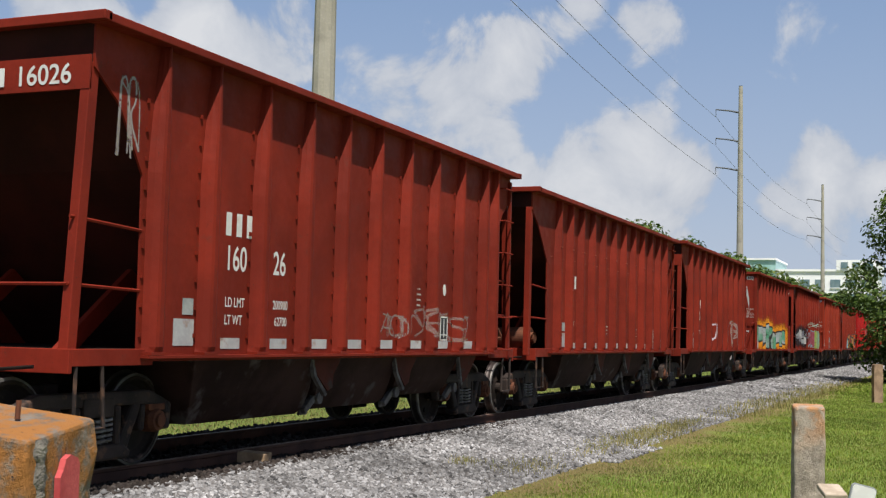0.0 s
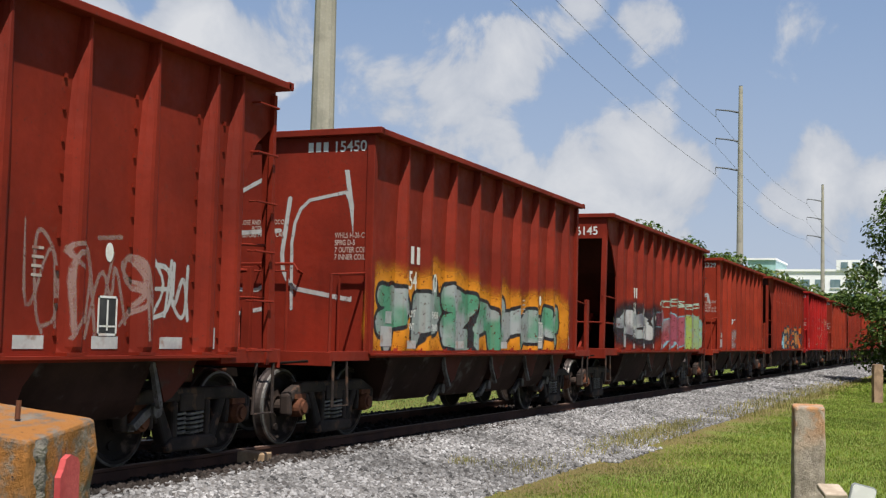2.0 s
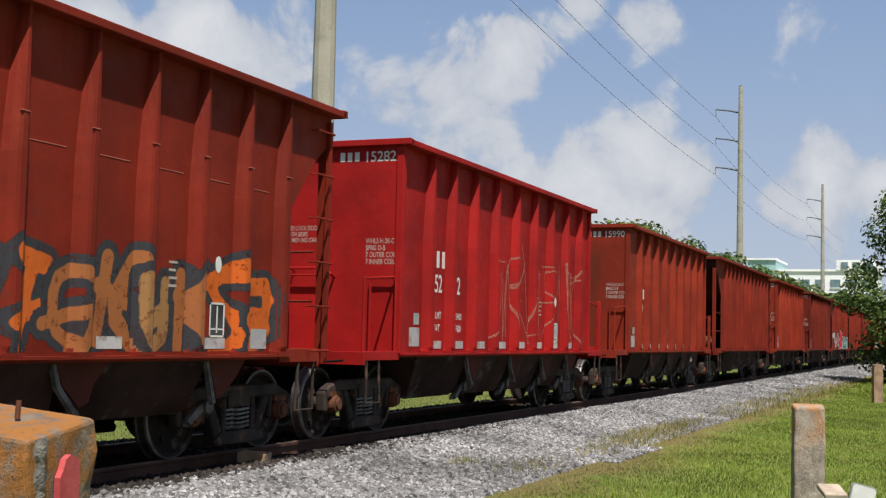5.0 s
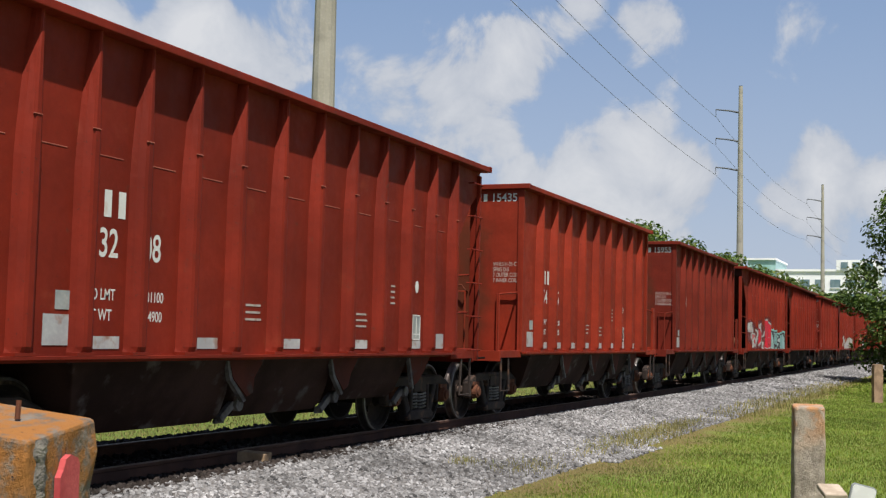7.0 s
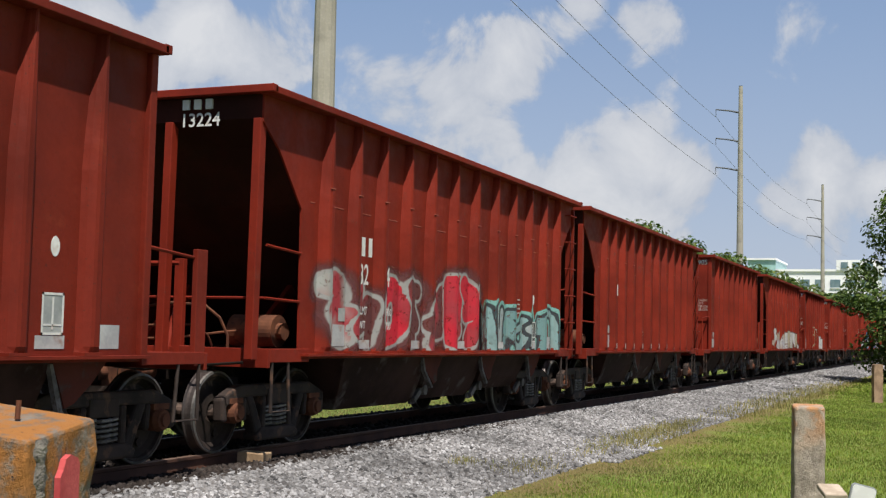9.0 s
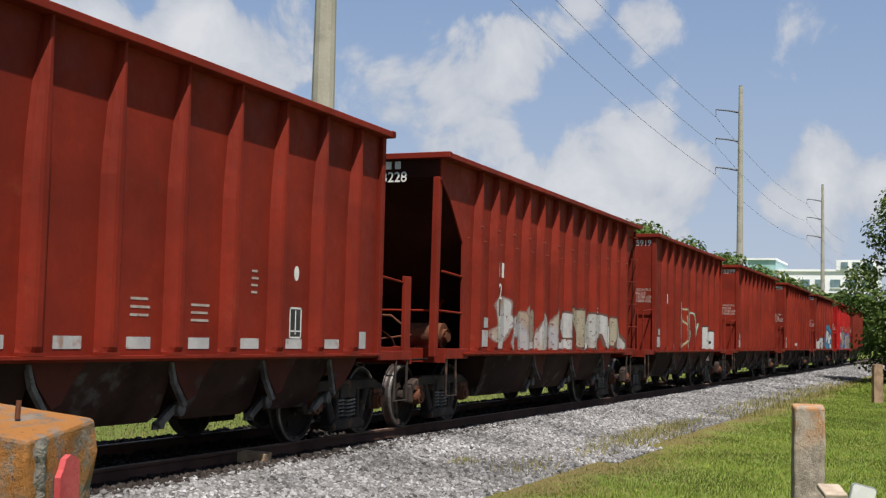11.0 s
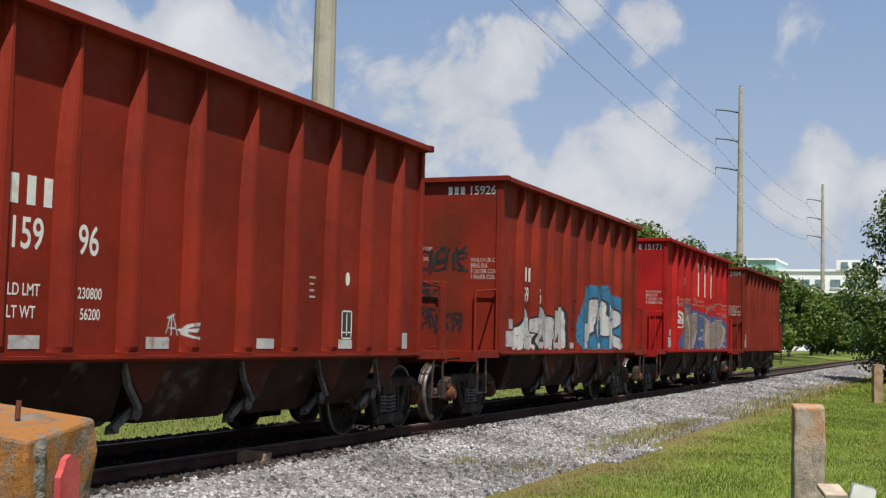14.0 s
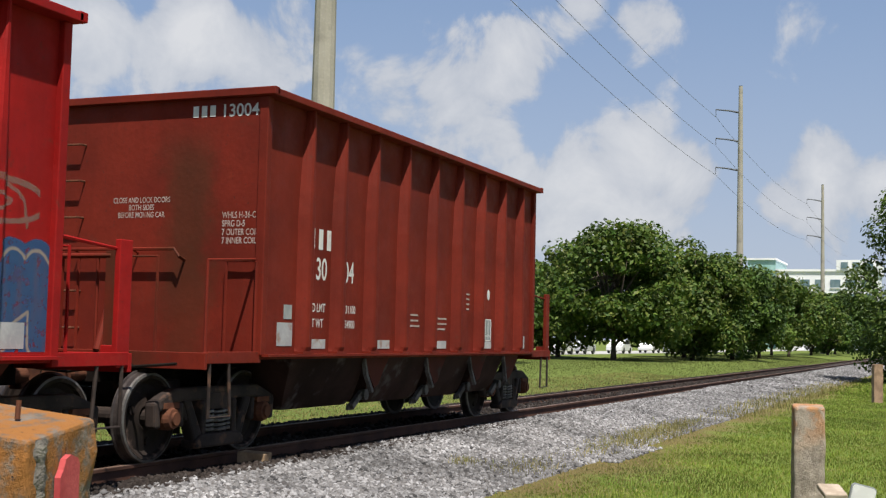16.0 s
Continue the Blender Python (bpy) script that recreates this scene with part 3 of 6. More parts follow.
# ---- trees ----
def tree(base, height, radius, low, seed, leaf_mat, leaves, leaf_size, label, clumps=46, squash=0.9):
    """A tapered trunk with limbs and a crown of leaf clumps with gaps between them."""
    rng = np.random.RandomState(seed)
    thing = tagged(new("tree"), label, "tree", "trees by the railway")
    thing.matrix_basis = pose(*base)
    mid = (low + height) / 2
    cents = []
    while len(cents) < clumps:
        p = rng.uniform(-1, 1, 3)
        if np.hypot(p[0], p[1]) < math.sqrt(1 - p[2] ** 4) and np.linalg.norm(p) > 0.3:
            wide = 1.0 if p[2] < 0 else 1 - 0.45 * p[2]
            cents.append((p[0] * radius * wide, p[1] * radius * wide, mid + p[2] * (height - low) / 2 * squash, rng.uniform(0.16, 0.34) * radius))
    bm = bmesh.new()
    bend = rng.uniform(-0.3, 0.3, 2)
    trunk_r = 0.045 * height * 0.55
    tube(bm, [(0, 0, -0.1), (bend[0] * 0.3, bend[1] * 0.3, low * 0.8), (bend[0], bend[1], mid), (bend[0] * 1.4, bend[1] * 1.4, height * 0.86)], trunk_r, 10, trunk_r * 0.22)
    for c in cents[::2]:
        start = rng.uniform(low * 0.6, mid * 1.1)
        tube(bm, [(bend[0] * 0.5, bend[1] * 0.5, start), (c[0] * 0.5, c[1] * 0.5, start * 0.45 + c[2] * 0.55 + 0.2), c[:3]], trunk_r * 0.38, 6, 0.02)
    part("trunk", bm, M["bark"], thing, smooth=True)
    c = np.array(cents)
    pick = rng.choice(len(c), leaves, p=c[:, 3] ** 2 / (c[:, 3] ** 2).sum())
    d = rng.normal(size=(leaves, 3))
    d /= np.linalg.norm(d, axis=1, keepdims=True)
    pos = c[pick, :3] + d * (c[pick, 3] * rng.uniform(0.35, 1.12, leaves) ** 0.6)[:, None] * np.array([1, 1, 0.8])
    pos[:, 2] -= rng.uniform(0, 0.25, leaves) ** 2 * 3
    nrm = d * 0.7 + rng.normal(size=(leaves, 3)) * 0.5 + np.array([0, 0, 0.5])
    nrm /= np.linalg.norm(nrm, axis=1, keepdims=True)
    side = np.cross(nrm, rng.normal(size=(leaves, 3)))
    side /= np.linalg.norm(side, axis=1, keepdims=True)
    fwd = np.cross(nrm, side)
    s = (leaf_size * rng.uniform(0.55, 1.3, leaves))[:, None]
    v = np.zeros((leaves, 4, 3))
    v[:, 0] = pos - fwd * s * 0.55
    v[:, 1] = pos + side * s * 0.33 + nrm * s * 0.10
    v[:, 2] = pos + fwd * s * 0.55
    v[:, 3] = pos - side * s * 0.33 + nrm * s * 0.10
    tri = np.array([[0, 1, 2], [0, 2, 3]])
    f = (np.arange(leaves)[:, None, None] * 4 + tri[None]).reshape(-1, 3)
    crown = new("crown", raw_mesh("crown", v.reshape(-1, 3), f, leaf_mat))
    crown.parent = thing
    return thing


TREE_ROW = "broad green tree standing on the grass across the tracks"
DARK_ROW = "dense dark green tree in the row across the tracks"
tree((86, 14.2, FAR), 10.1, 5.4, 0.9, 21, M["leaf"], 22000, 0.36, TREE_ROW, 90)
tree((93, 20.5, FAR), 9.2, 4.6, 0.8, 22, M["leaf"], 14000, 0.36, "smaller paler green tree beside the road across the tracks", 60)
tree((97, 10.8, FAR), 9.4, 4.6, 0.7, 23, M["leaf"], 18000, 0.35, TREE_ROW, 75)
tree((106, 9.2, FAR), 8.7, 4.2, 0.6, 24, M["leaf_dark"], 15000, 0.34, DARK_ROW, 65)
tree((112, 14.5, FAR), 9.2, 5.0, 0.7, 32, M["leaf"], 14000, 0.36, TREE_ROW, 60)
tree((122, 9.3, FAR), 8.6, 4.4, 0.6, 25, M["leaf"], 14000, 0.36, TREE_ROW, 60)
tree((134, 13.6, FAR), 9.2, 5.2, 0.7, 33, M["leaf_dark"], 12000, 0.38, DARK_ROW, 60)
tree((145, 9.4, FAR), 9.0, 4.6, 0.6, 26, M["leaf"], 12000, 0.40, TREE_ROW, 60)
tree((158, 13.0, FAR), 9.4, 5.0, 0.6, 35, M["leaf_dark"], 11000, 0.42, DARK_ROW, 60)
tree((172, 9.8, FAR), 9.4, 5.0, 0.6, 27, M["leaf"], 12000, 0.44, TREE_ROW, 60)
tree((186, 9.0, FAR), 9.2, 4.8, 0.5, 36, M["leaf_dark"], 11000, 0.46, DARK_ROW, 60)
tree((205, 9.6, FAR), 10.0, 5.4, 0.5, 28, M["leaf_dark"], 11000, 0.48, DARK_ROW, 60)
tree((228, 9.4, FAR), 10.4, 5.6, 0.5, 34, M["leaf"], 10000, 0.52, TREE_ROW, 55)
tree((255, 9.4, FAR), 10.8, 6.0, 0.4, 29, M["leaf_dark"], 10000, 0.58, DARK_ROW, 55)
tree((290, 8.6, FAR), 12.0, 6.8, 0.4, 30, M["leaf_dark"], 10000, 0.64, DARK_ROW, 55)
tree((66, 18.0, FAR), 9.0, 4.4, 0.9, 31, M["leaf_dark"], 12000, 0.34, DARK_ROW, 55)
tree((61.0, -8.5, GROUND), 10.6, 4.6, 0.0, 41, M["leaf_mid"], 60000, 0.19, "dense dark green tree drooping over the lawn beside the ballast", 110, 1.0)


# ---- poles and wires ----
POLE_Y, POLE_X = 12.0, (37.7, 126.96, 209.97)
ARMS = ((27.44, 24.98, 22.52), (24.85, 21.86, 18.87), (24.85, 21.86, 18.87))


def power_pole(x, y, arms, top):
    pole = tagged(new("power_pole"), "tall tapered grey concrete power pole with three side arms", "power pole", "poles along the line")
    pole.matrix_basis = pose(x, y, GROUND)
    bm = bmesh.new()
    r0, r1 = (0.49, 0.23) if x < 60 else (0.43, 0.20)
    rings = []
    for i in range(9):
        z = -0.3 + (top - GROUND + 0.3) * i / 8
        r = r0 + (r1 - r0) * i / 8
        rings.append([bm.verts.new((r * math.cos(a), r * math.sin(a), z)) for a in (math.pi * j / 6 for j in range(12))])
    for a, b in zip(rings, rings[1:]):
        for j in range(12):
            bm.faces.new((a[j], a[(j + 1) % 12], b[(j + 1) % 12], b[j]))
    bm.faces.new(rings[-1])
    part("shaft", bm, M["pole"], pole)
    bm = bmesh.new()
    turned(bm, [(0.02, -0.05), (0.2, -0.05), (0.2, 0.05), (0.02, 0.05)], 12)
    cap = part("pole_cap", bm, M["arm"], pole)
    cap.matrix_basis = pose(0, 0, top - GROUND, 90)
    for z in arms:
        bm = bmesh.new()
        tube(bm, [(0, 0.15, z - GROUND), (0, 1.2, z - GROUND + 0.24), (0, 2.5, z - GROUND + 0.42)], 0.10, 8, 0.06)
        arm = part("side_arm", bm, M["arm"], pole, "dark steel bracket arm")
        bm = bmesh.new()
        for k in range(5):
            tube(bm, [(0, 2.5, z - GROUND + 0.36 - 0.14 * k), (0, 2.5, z - GROUND + 0.28 - 0.14 * k)], 0.045, 8)
        part("insulator", bm, M["arm"], arm)


for px, arm_row in zip(POLE_X, ARMS):
    power_pole(px, POLE_Y, arm_row, arm_row[0] + 2.7)


def wires():
    for k in range(3):
        hang = [(-48.0, ARMS[0][k]), *((x, row[k]) for x, row in zip(POLE_X, ARMS)), (293.0, ARMS[2][k])]
        for (a, za), (b, zb) in zip(hang, hang[1:]):
            bm = bmesh.new()
            pts = []
            for j in range(25):
                u = j / 24
                pts.append((a + (b - a) * u, POLE_Y + 2.5, za + (zb - za) * u - 0.35 - 4 * SAG * u * (1 - u)))
            tube(bm, pts, 0.017, 5)
            ob = part("power_line", bm, M["wire"])
            tagged(ob, "thin grey overhead conductor sagging between poles", "cable", "conductors on the poles")


wires()

far_pole = tagged(new("utility_pole"), "plain grey concrete pole standing far across the road", "utility pole")
far_pole.matrix_basis = pose(60, 29.3, GROUND)
bm = bmesh.new()
tube(bm, [(0, 0, -0.3), (0, 0, 14.9)], 0.20, 12, 0.13)
part("shaft", bm, M["pole"], far_pole)
bm = bmesh.new()
tube(bm, [(0, 0, 14.9), (0, 0, 15.0)], 0.15, 12)
part("pole_cap", bm, M["arm"], far_pole)


# ---- far building, road and parked cars behind the trees ----
def building():
    b = tagged(new("apartment_building"), "long white flat-roofed building far behind the trees", "building")
    wall = worn("white_render", (0.70, 0.71, 0.72), (0.78, 0.78, 0.78), 0.2, 3, 0.9)
    glass = worn("dark_glazing", (0.10, 0.16, 0.18), (0.16, 0.22, 0.24), 0.5, 6, 0.2)
    teal = worn("green_glazing", (0.25, 0.42, 0.40), (0.34, 0.50, 0.47), 0.5, 6, 0.3)
    bm = bmesh.new()
    box(bm, 350, 380, 12, 38, GROUND, 21.6)
    part("wall", bm, wall, b)
    bm = bmesh.new()
    box(bm, 349.5, 380, 11.5, 22, 21.6, 24.4)
    part("upper_storey", bm, wall, b)
    bm = bmesh.new()
    box(bm, 352, 376, 38.3, 46, GROUND, 24.6)
    tower = part("stair_tower", bm, teal, b, "green glass stair tower")
    bm = bmesh.new()
    box(bm, 351.5, 376.5, 38.1, 46.3, 24.6, 25.1)
    part("tower_roof", bm, wall, tower)
    bm = bmesh.new()
    box(bm, 349.6, 380, 11.7, 38.2, 21.3, 21.9)
    part("parapet", bm, wall, b)
    for y in range(13, 37, 4):
        for z in (5.5, 9.3, 13.1, 16.9):
            bm = bmesh.new()
            box(bm, 349.8, 350.2, y, y + 2.6, z, z + 2.2)
            w = part("window", bm, glass, b)
            bm = bmesh.new()
            box(bm, 349.7, 350.1, y - 0.1, y + 2.7, z - 0.2, z)
            part("sill", bm, wall, w)
    for y in (12.5, 16.0, 19.0):
        bm = bmesh.new()
        box(bm, 349.3, 349.7, y, y + 1.8, 22.1, 23.8)
        part("window", bm, glass, b)


building()


def road():
    bm = bmesh.new()
    box(bm, 20, 400, 24.5, 33, FAR - 0.05, FAR + 0.03)
    ob = part("road", bm, worn("pale_road", (0.30, 0.30, 0.29), (0.40, 0.39, 0.38), 0.3, 9, 0.9))
    tagged(ob, "pale concrete road behind the trees", "road", kind="structure")


road()


def parked_car(x, y, turn, paint, label):
    car = tagged(new("parked_car"), label, "car", "cars parked behind the trees")
    car.matrix_basis = pose(x, y, FAR + 0.03, 0, 0, turn)
    body = [(-2.2, 0.3), (-2.25, 0.75), (-1.9, 0.92), (-1.3, 0.98), (-0.65, 1.45), (0.85, 1.45), (1.55, 1.0), (2.1, 0.88), (2.25, 0.6), (2.2, 0.3)]
    bm = bmesh.new()
    prism(bm, body, -0.87, 0.87)
    part("body", bm, paint, car, bevel=0.06)
    bm = bmesh.new()
    prism(bm, [(-1.15, 1.0), (-0.6, 1.38), (0.8, 1.38), (1.35, 1.02)], -0.885, 0.885)
    part("windows", bm, M["black"], car)
    for wx in (-1.35, 1.35):
        for wy in (-0.8, 0.8):
            bm = bmesh.new()
            turned(bm, [(0.05, -0.1), (0.3, -0.1), (0.33, -0.06), (0.33, 0.06), (0.3, 0.1), (0.05, 0.1)], 20, (wx, wy, 0.33))
            part("wheel", bm, M["black"], car, "black tyre")


car_white = worn("white_car_paint", (0.72, 0.73, 0.74), (0.78, 0.78, 0.79), 1, 20, 0.25)
car_silver = worn("silver_car_paint", (0.42, 0.44, 0.46), (0.50, 0.51, 0.52), 1, 20, 0.25)
for i, (x, y, t) in enumerate(((88, 25.5, 2), (96, 25.6, 181), (109, 25.4, 1), (117, 25.6, 179), (131, 25.4, 0), (146, 25.6, 180), (158, 25.4, 2))):
    parked_car(x, y, t, car_white if i % 3 else car_silver, ("white" if i % 3 else "silver") + " saloon car parked behind the tree trunks")


# ---- posts close to the camera ----
def concrete_post(name, label, corner_xy, size, turn, bottom, top, slope, material, seed):
    """A square, chipped concrete post with an uneven top."""
    rng = random.Random(seed)
    bm = bmesh.new()
    n, rows = 5, 14
    ring_pts = []
    for s, (ax, ay, bx, by) in enumerate(((0, 0, 1, 0), (1, 0, 1, 1), (1, 1, 0, 1), (0, 1, 0, 0))):
        for j in range(n):
            u = j / n
            ring_pts.append((ax + (bx - ax) * u, ay + (by - ay) * u))
    rings = []
    for i in range(rows + 1):
        z = i / rows
        ring = []
        for k, (u, v) in enumerate(ring_pts):
            chip = 0.010 if k % n == 0 else 0.003
            zz = bottom + (top - bottom) * z + (slope(u, v) if i == rows else 0)
            ring.append(bm.verts.new(((u - 0.5) * size + rng.uniform(-chip, chip), (v - 0.5) * size + rng.uniform(-chip, chip), zz)))
        rings.append(ring)
    m = len(ring_pts)
    for a, b in zip(rings, rings[1:]):
        for j in range(m):
            bm.faces.new((a[j], a[(j + 1) % m], b[(j + 1) % m], b[j]))
    bm.faces.new(rings[-1])
    bm.faces.new(rings[0][::-1])
    ob = part(name, bm, material)
    bev = ob.modifiers.new("worn_edges", "BEVEL")
    bev.width, bev.segments, bev.limit_method = 0.012, 2, "ANGLE"
    ob.matrix_basis = pose(*corner_xy, 0, 0, 0, turn)
    return tagged(ob, label, "post")


def stained(name, paint, lo, hi, pale=1.0):
    """Rough concrete with weathered orange paint from lo to hi."""
    k = Nodes(name)
    base = k.mix(k.ramp(k.noise(k.obj, 14, 6), 0.35, 0.65), (0.22 * pale, 0.185 * pale, 0.15 * pale), (0.36 * pale, 0.305 * pale, 0.25 * pale))
    base = k.mix(k.ramp(k.noise(k.obj, 60, 5, 0.7), 0.58, 0.7), base, (0.44 * pale, 0.40 * pale, 0.35 * pale))
    sep = k.n("ShaderNodeSeparateXYZ")
    k.link(k.obj, sep.inputs[0])
    z = k.op("ADD", sep.outputs["Z"], k.op("MULTIPLY", k.op("SUBTRACT", k.noise(k.obj, 9, 5), 0.5), 0.22))
    mask = k.op("MULTIPLY", k.ramp(z, lo, hi), k.ramp(k.noise(k.obj, 9, 7, 0.7), 0.40, 0.55))
    col = k.mix(mask, base, paint)
    pits = k.ramp(k.noise(k.obj, 75, 4, 0.6), 0.66, 0.72)
    col = k.mix(pits, col, (0.05, 0.04, 0.035))
    k.bump(k.op("SUBTRACT", k.noise(k.obj, 40, 6, 0.7), k.op("MULTIPLY", pits, 0.6)), 0.9, 0.012)
    return k.done(col, 0.95, 0, 0.2)


concrete_post("concrete_post", "weathered square concrete post with orange-stained top on the lawn", (7.03, -7.645), 0.165, 11, GROUND - 0.1, 1.012,
              lambda u, v: 0.012 * u, stained("post_concrete", (0.40, 0.20, 0.09), 0.72, 1.08), 3)
block = concrete_post("concrete_block", "chipped concrete block post with orange paint and a red stripe", (2.846, -5.826), 0.42, 14, GROUND - 0.1, 1.085,
                      lambda u, v: -0.045 + 0.05 * v + 0.035 * u, stained("block_concrete", (0.27, 0.115, 0.032), 0.55, 1.0, 0.50), 4)
bm = bmesh.new()
prism(bm, [(-0.060, 0.55), (0.062, 0.55), (0.060, 0.955), (0.046, 0.972), (0.0, 0.985), (-0.030, 0.975), (-0.045, 0.945), (-0.062, 0.925)], -0.230, -0.212)
part("red_stripe", bm, worn("red_paint", (0.36, 0.045, 0.05), (0.45, 0.075, 0.075), 8, 60, 0.8, 0, 0.5, 0.003), block, "faded red painted stripe")
bm = bmesh.new()
rng = random.Random(9)
rings = []
for i in range(70):
    z = 0.45 + 0.59 * i / 69
    w = 0.022 + 0.006 * math.sin(i * 0.7) + rng.uniform(-0.003, 0.003)
    rings.append([bm.verts.new((-0.150 + a * w + rng.uniform(-0.004, 0.004), -0.207 - d * rng.uniform(0.8, 1.15), z)) for a, d in ((-1.3, 0.0), (-0.6, 0.014), (0.1, 0.018), (0.7, 0.014), (1.3, 0.0))])
for p, q in zip(rings, rings[1:]):
    for k in range(4):
        bm.faces.new((p[k], p[k + 1], q[k + 1], q[k]))
part("chipped_edge", bm, worn("chipped_concrete", (0.13, 0.115, 0.10), (0.20, 0.18, 0.155), 20, 90, 0.95, 0, 0.9, 0.01, (0.06, 0.05, 0.045)), block, "rough chipped ridge of bare concrete", smooth=True)
bm = bmesh.new()
tube(bm, [(0.0, -0.06, 1.08), (0.004, -0.06, 1.135)], 0.008, 6)
part("anchor_bolt", bm, M["rust"], block, "rusty stub of an anchor bolt")
concrete_post("wooden_post", "short brown wooden post standing on the lawn", (39.6, -6.14), 0.27, 20, GROUND - 0.1, 0.80,
              lambda u, v: 0.0, worn("post_wood", (0.20, 0.13, 0.085), (0.30, 0.20, 0.13), 5, 40, 0.95, 0, 0.6, 0.006), 5)


def small_sign(x, y, z, turn, tilt, w, h, label, legs):
    s = tagged(new("small_sign"), label, "sign")
    s.matrix_basis = pose(x, y, GROUND, 0, 0, turn)
    bm = bmesh.new()
    r, pts = min(w, h) * 0.16, []
    for cx, cz, a0 in ((w / 2 - r, h / 2 - r, 0), (-w / 2 + r, h / 2 - r, 90), (-w / 2 + r, -h / 2 + r, 180), (w / 2 - r, -h / 2 + r, 270)):
        for a in range(0, 91, 15):
            pts.append((cx + r * math.cos(radians(a0 + a)), cz + r * math.sin(radians(a0 + a))))
    prism(bm, pts, -0.004, 0.004)
    plate = part("plate", bm, M["grey"], s)
    bm = bmesh.new()
    prism(bm, [(a * 0.93, b * 0.93) for a, b in pts], -0.009, -0.0045)
    part("face", bm, M["white"], plate, "white face with a dark rim")
    plate.matrix_basis = pose(0, 0, z - GROUND, 0, tilt, 0)
    bm = bmesh.new()
    tube(bm, [(0, 0.02, -0.1), (0, 0.02, z - GROUND)], legs, 8)
    part("stake", bm, M["arm"], s)


small_sign(4.262, -8.105, 0.835, -62, 14, 0.085, 0.13, "small white sign plate with rounded corners on a thin stake", 0.008)
small_sign(39.5, -6.72, 0.30, -75, 0, 0.55, 0.42, "small white notice beside the wooden post", 0.02)
bm = bmesh.new()
box(bm, -0.075, 0.075, -0.05, 0.05, -0.012, 0.012)
slab = part("stone_chip", bm, worn("tan_stone", (0.30, 0.24, 0.18), (0.40, 0.33, 0.26), 8, 60, 0.9), bevel=0.006)
slab.matrix_basis = pose(5.80, -7.88, 0.70, 0, -12, 20)
tagged(slab, "pale tan broken stone slab on a thin rod", "stone")
bm = bmesh.new()
tube(bm, [(0, 0, -1.2), (0, 0, -0.01)], 0.012, 6)
part("rod", bm, M["rust"], slab)


bm = bmesh.new()
box(bm, -0.13, 0.13, -0.16, 0.16, -0.07, 0.07)
wedge = part("wood_block", bm, worn("sawn_wood", (0.20, 0.13, 0.075), (0.29, 0.20, 0.12), 6, 50, 0.9, 0, 0.5, 0.004), bevel=0.012)
wedge.matrix_basis = pose(12.1, -1.12, -0.06, 3, 0, 12)
tagged(wedge, "brown sawn wooden block lying on the ballast by the rail", "wood block")


# ---- the freight cars ----
def side_sheet(kind, y):
    """One side wall: outline of (x, z) for each kind of car."""
    L, H = kind["half"], kind["top"]
    if kind["open"]:
        c = kind["cut"]
        pts = [(-c, 1.10), (-c - 0.02, 2.76), (-L + 0.38, 3.36), (-L + 0.02, 3.62), (-L + 0.02, H - 0.06), (L - 0.02, H - 0.06), (L - 0.02, 3.62), (L - 0.38, 3.36), (c + 0.02, 2.76), (c, 1.10)]
    else:
        pts = [(-L, 1.10), (-L, H - 0.06), (L, H - 0.06), (L, 1.10)]
    bm = bmesh.new()
    prism(bm, pts, y - 0.012, y + 0.012)
    return bm


# across a stake: share of its width, share of its depth; the flank towards -x leans
STAKE_SECTION = ((0.0, 0.0), (0.17, 0.50), (0.36, 0.90), (0.52, 1.0), (0.82, 1.0), (0.95, 0.92), (0.985, 0.50), (1.0, 0.0))
STAKE_LEFT, STAKE_RIGHT, STAKE_DEPTH = -0.16, 0.04, 0.14


def stake_mesh(x, s, H):
    """A pressed side stake with one leaning flank that tapers out of the wall below the top chord. s is the side, -1 or 1."""
    bm = bmesh.new()
    yb = s * 1.475
    # left edge, right edge and depth at each height: the taper leaves the trailing edge upright
    rows = ((H - 0.07, -0.025, 0.025, 0.118), (H - 0.40, -0.075, 0.03, 0.124), (H - 0.75, -0.115, 0.035, 0.132), (H - 1.05, -0.145, 0.04, 0.138), (H - 1.28, STAKE_LEFT, STAKE_RIGHT, STAKE_DEPTH),
            (1.19, STAKE_LEFT, STAKE_RIGHT, STAKE_DEPTH), (1.14, STAKE_LEFT - 0.01, 0.05, 0.12))
    rings = []
    for z, l, r, d in rows:
        rings.append([bm.verts.new((x + l + (r - l) * a, yb + s * d * b, z)) for a, b in STAKE_SECTION])
    for a, b in zip(rings, rings[1:]):
        for j in range(8):
            bm.faces.new((a[j], a[(j + 1) % 8], b[(j + 1) % 8], b[j]))
    bm.faces.new(rings[0])
    bm.faces.new(rings[-1][::-1])
    # foot casting on the sill
    box(bm, x - 0.18, x + 0.06, min(yb + s * 0.02, yb + s * 0.145), max(yb + s * 0.02, yb + s * 0.145), 1.114, 1.142)
    return bm


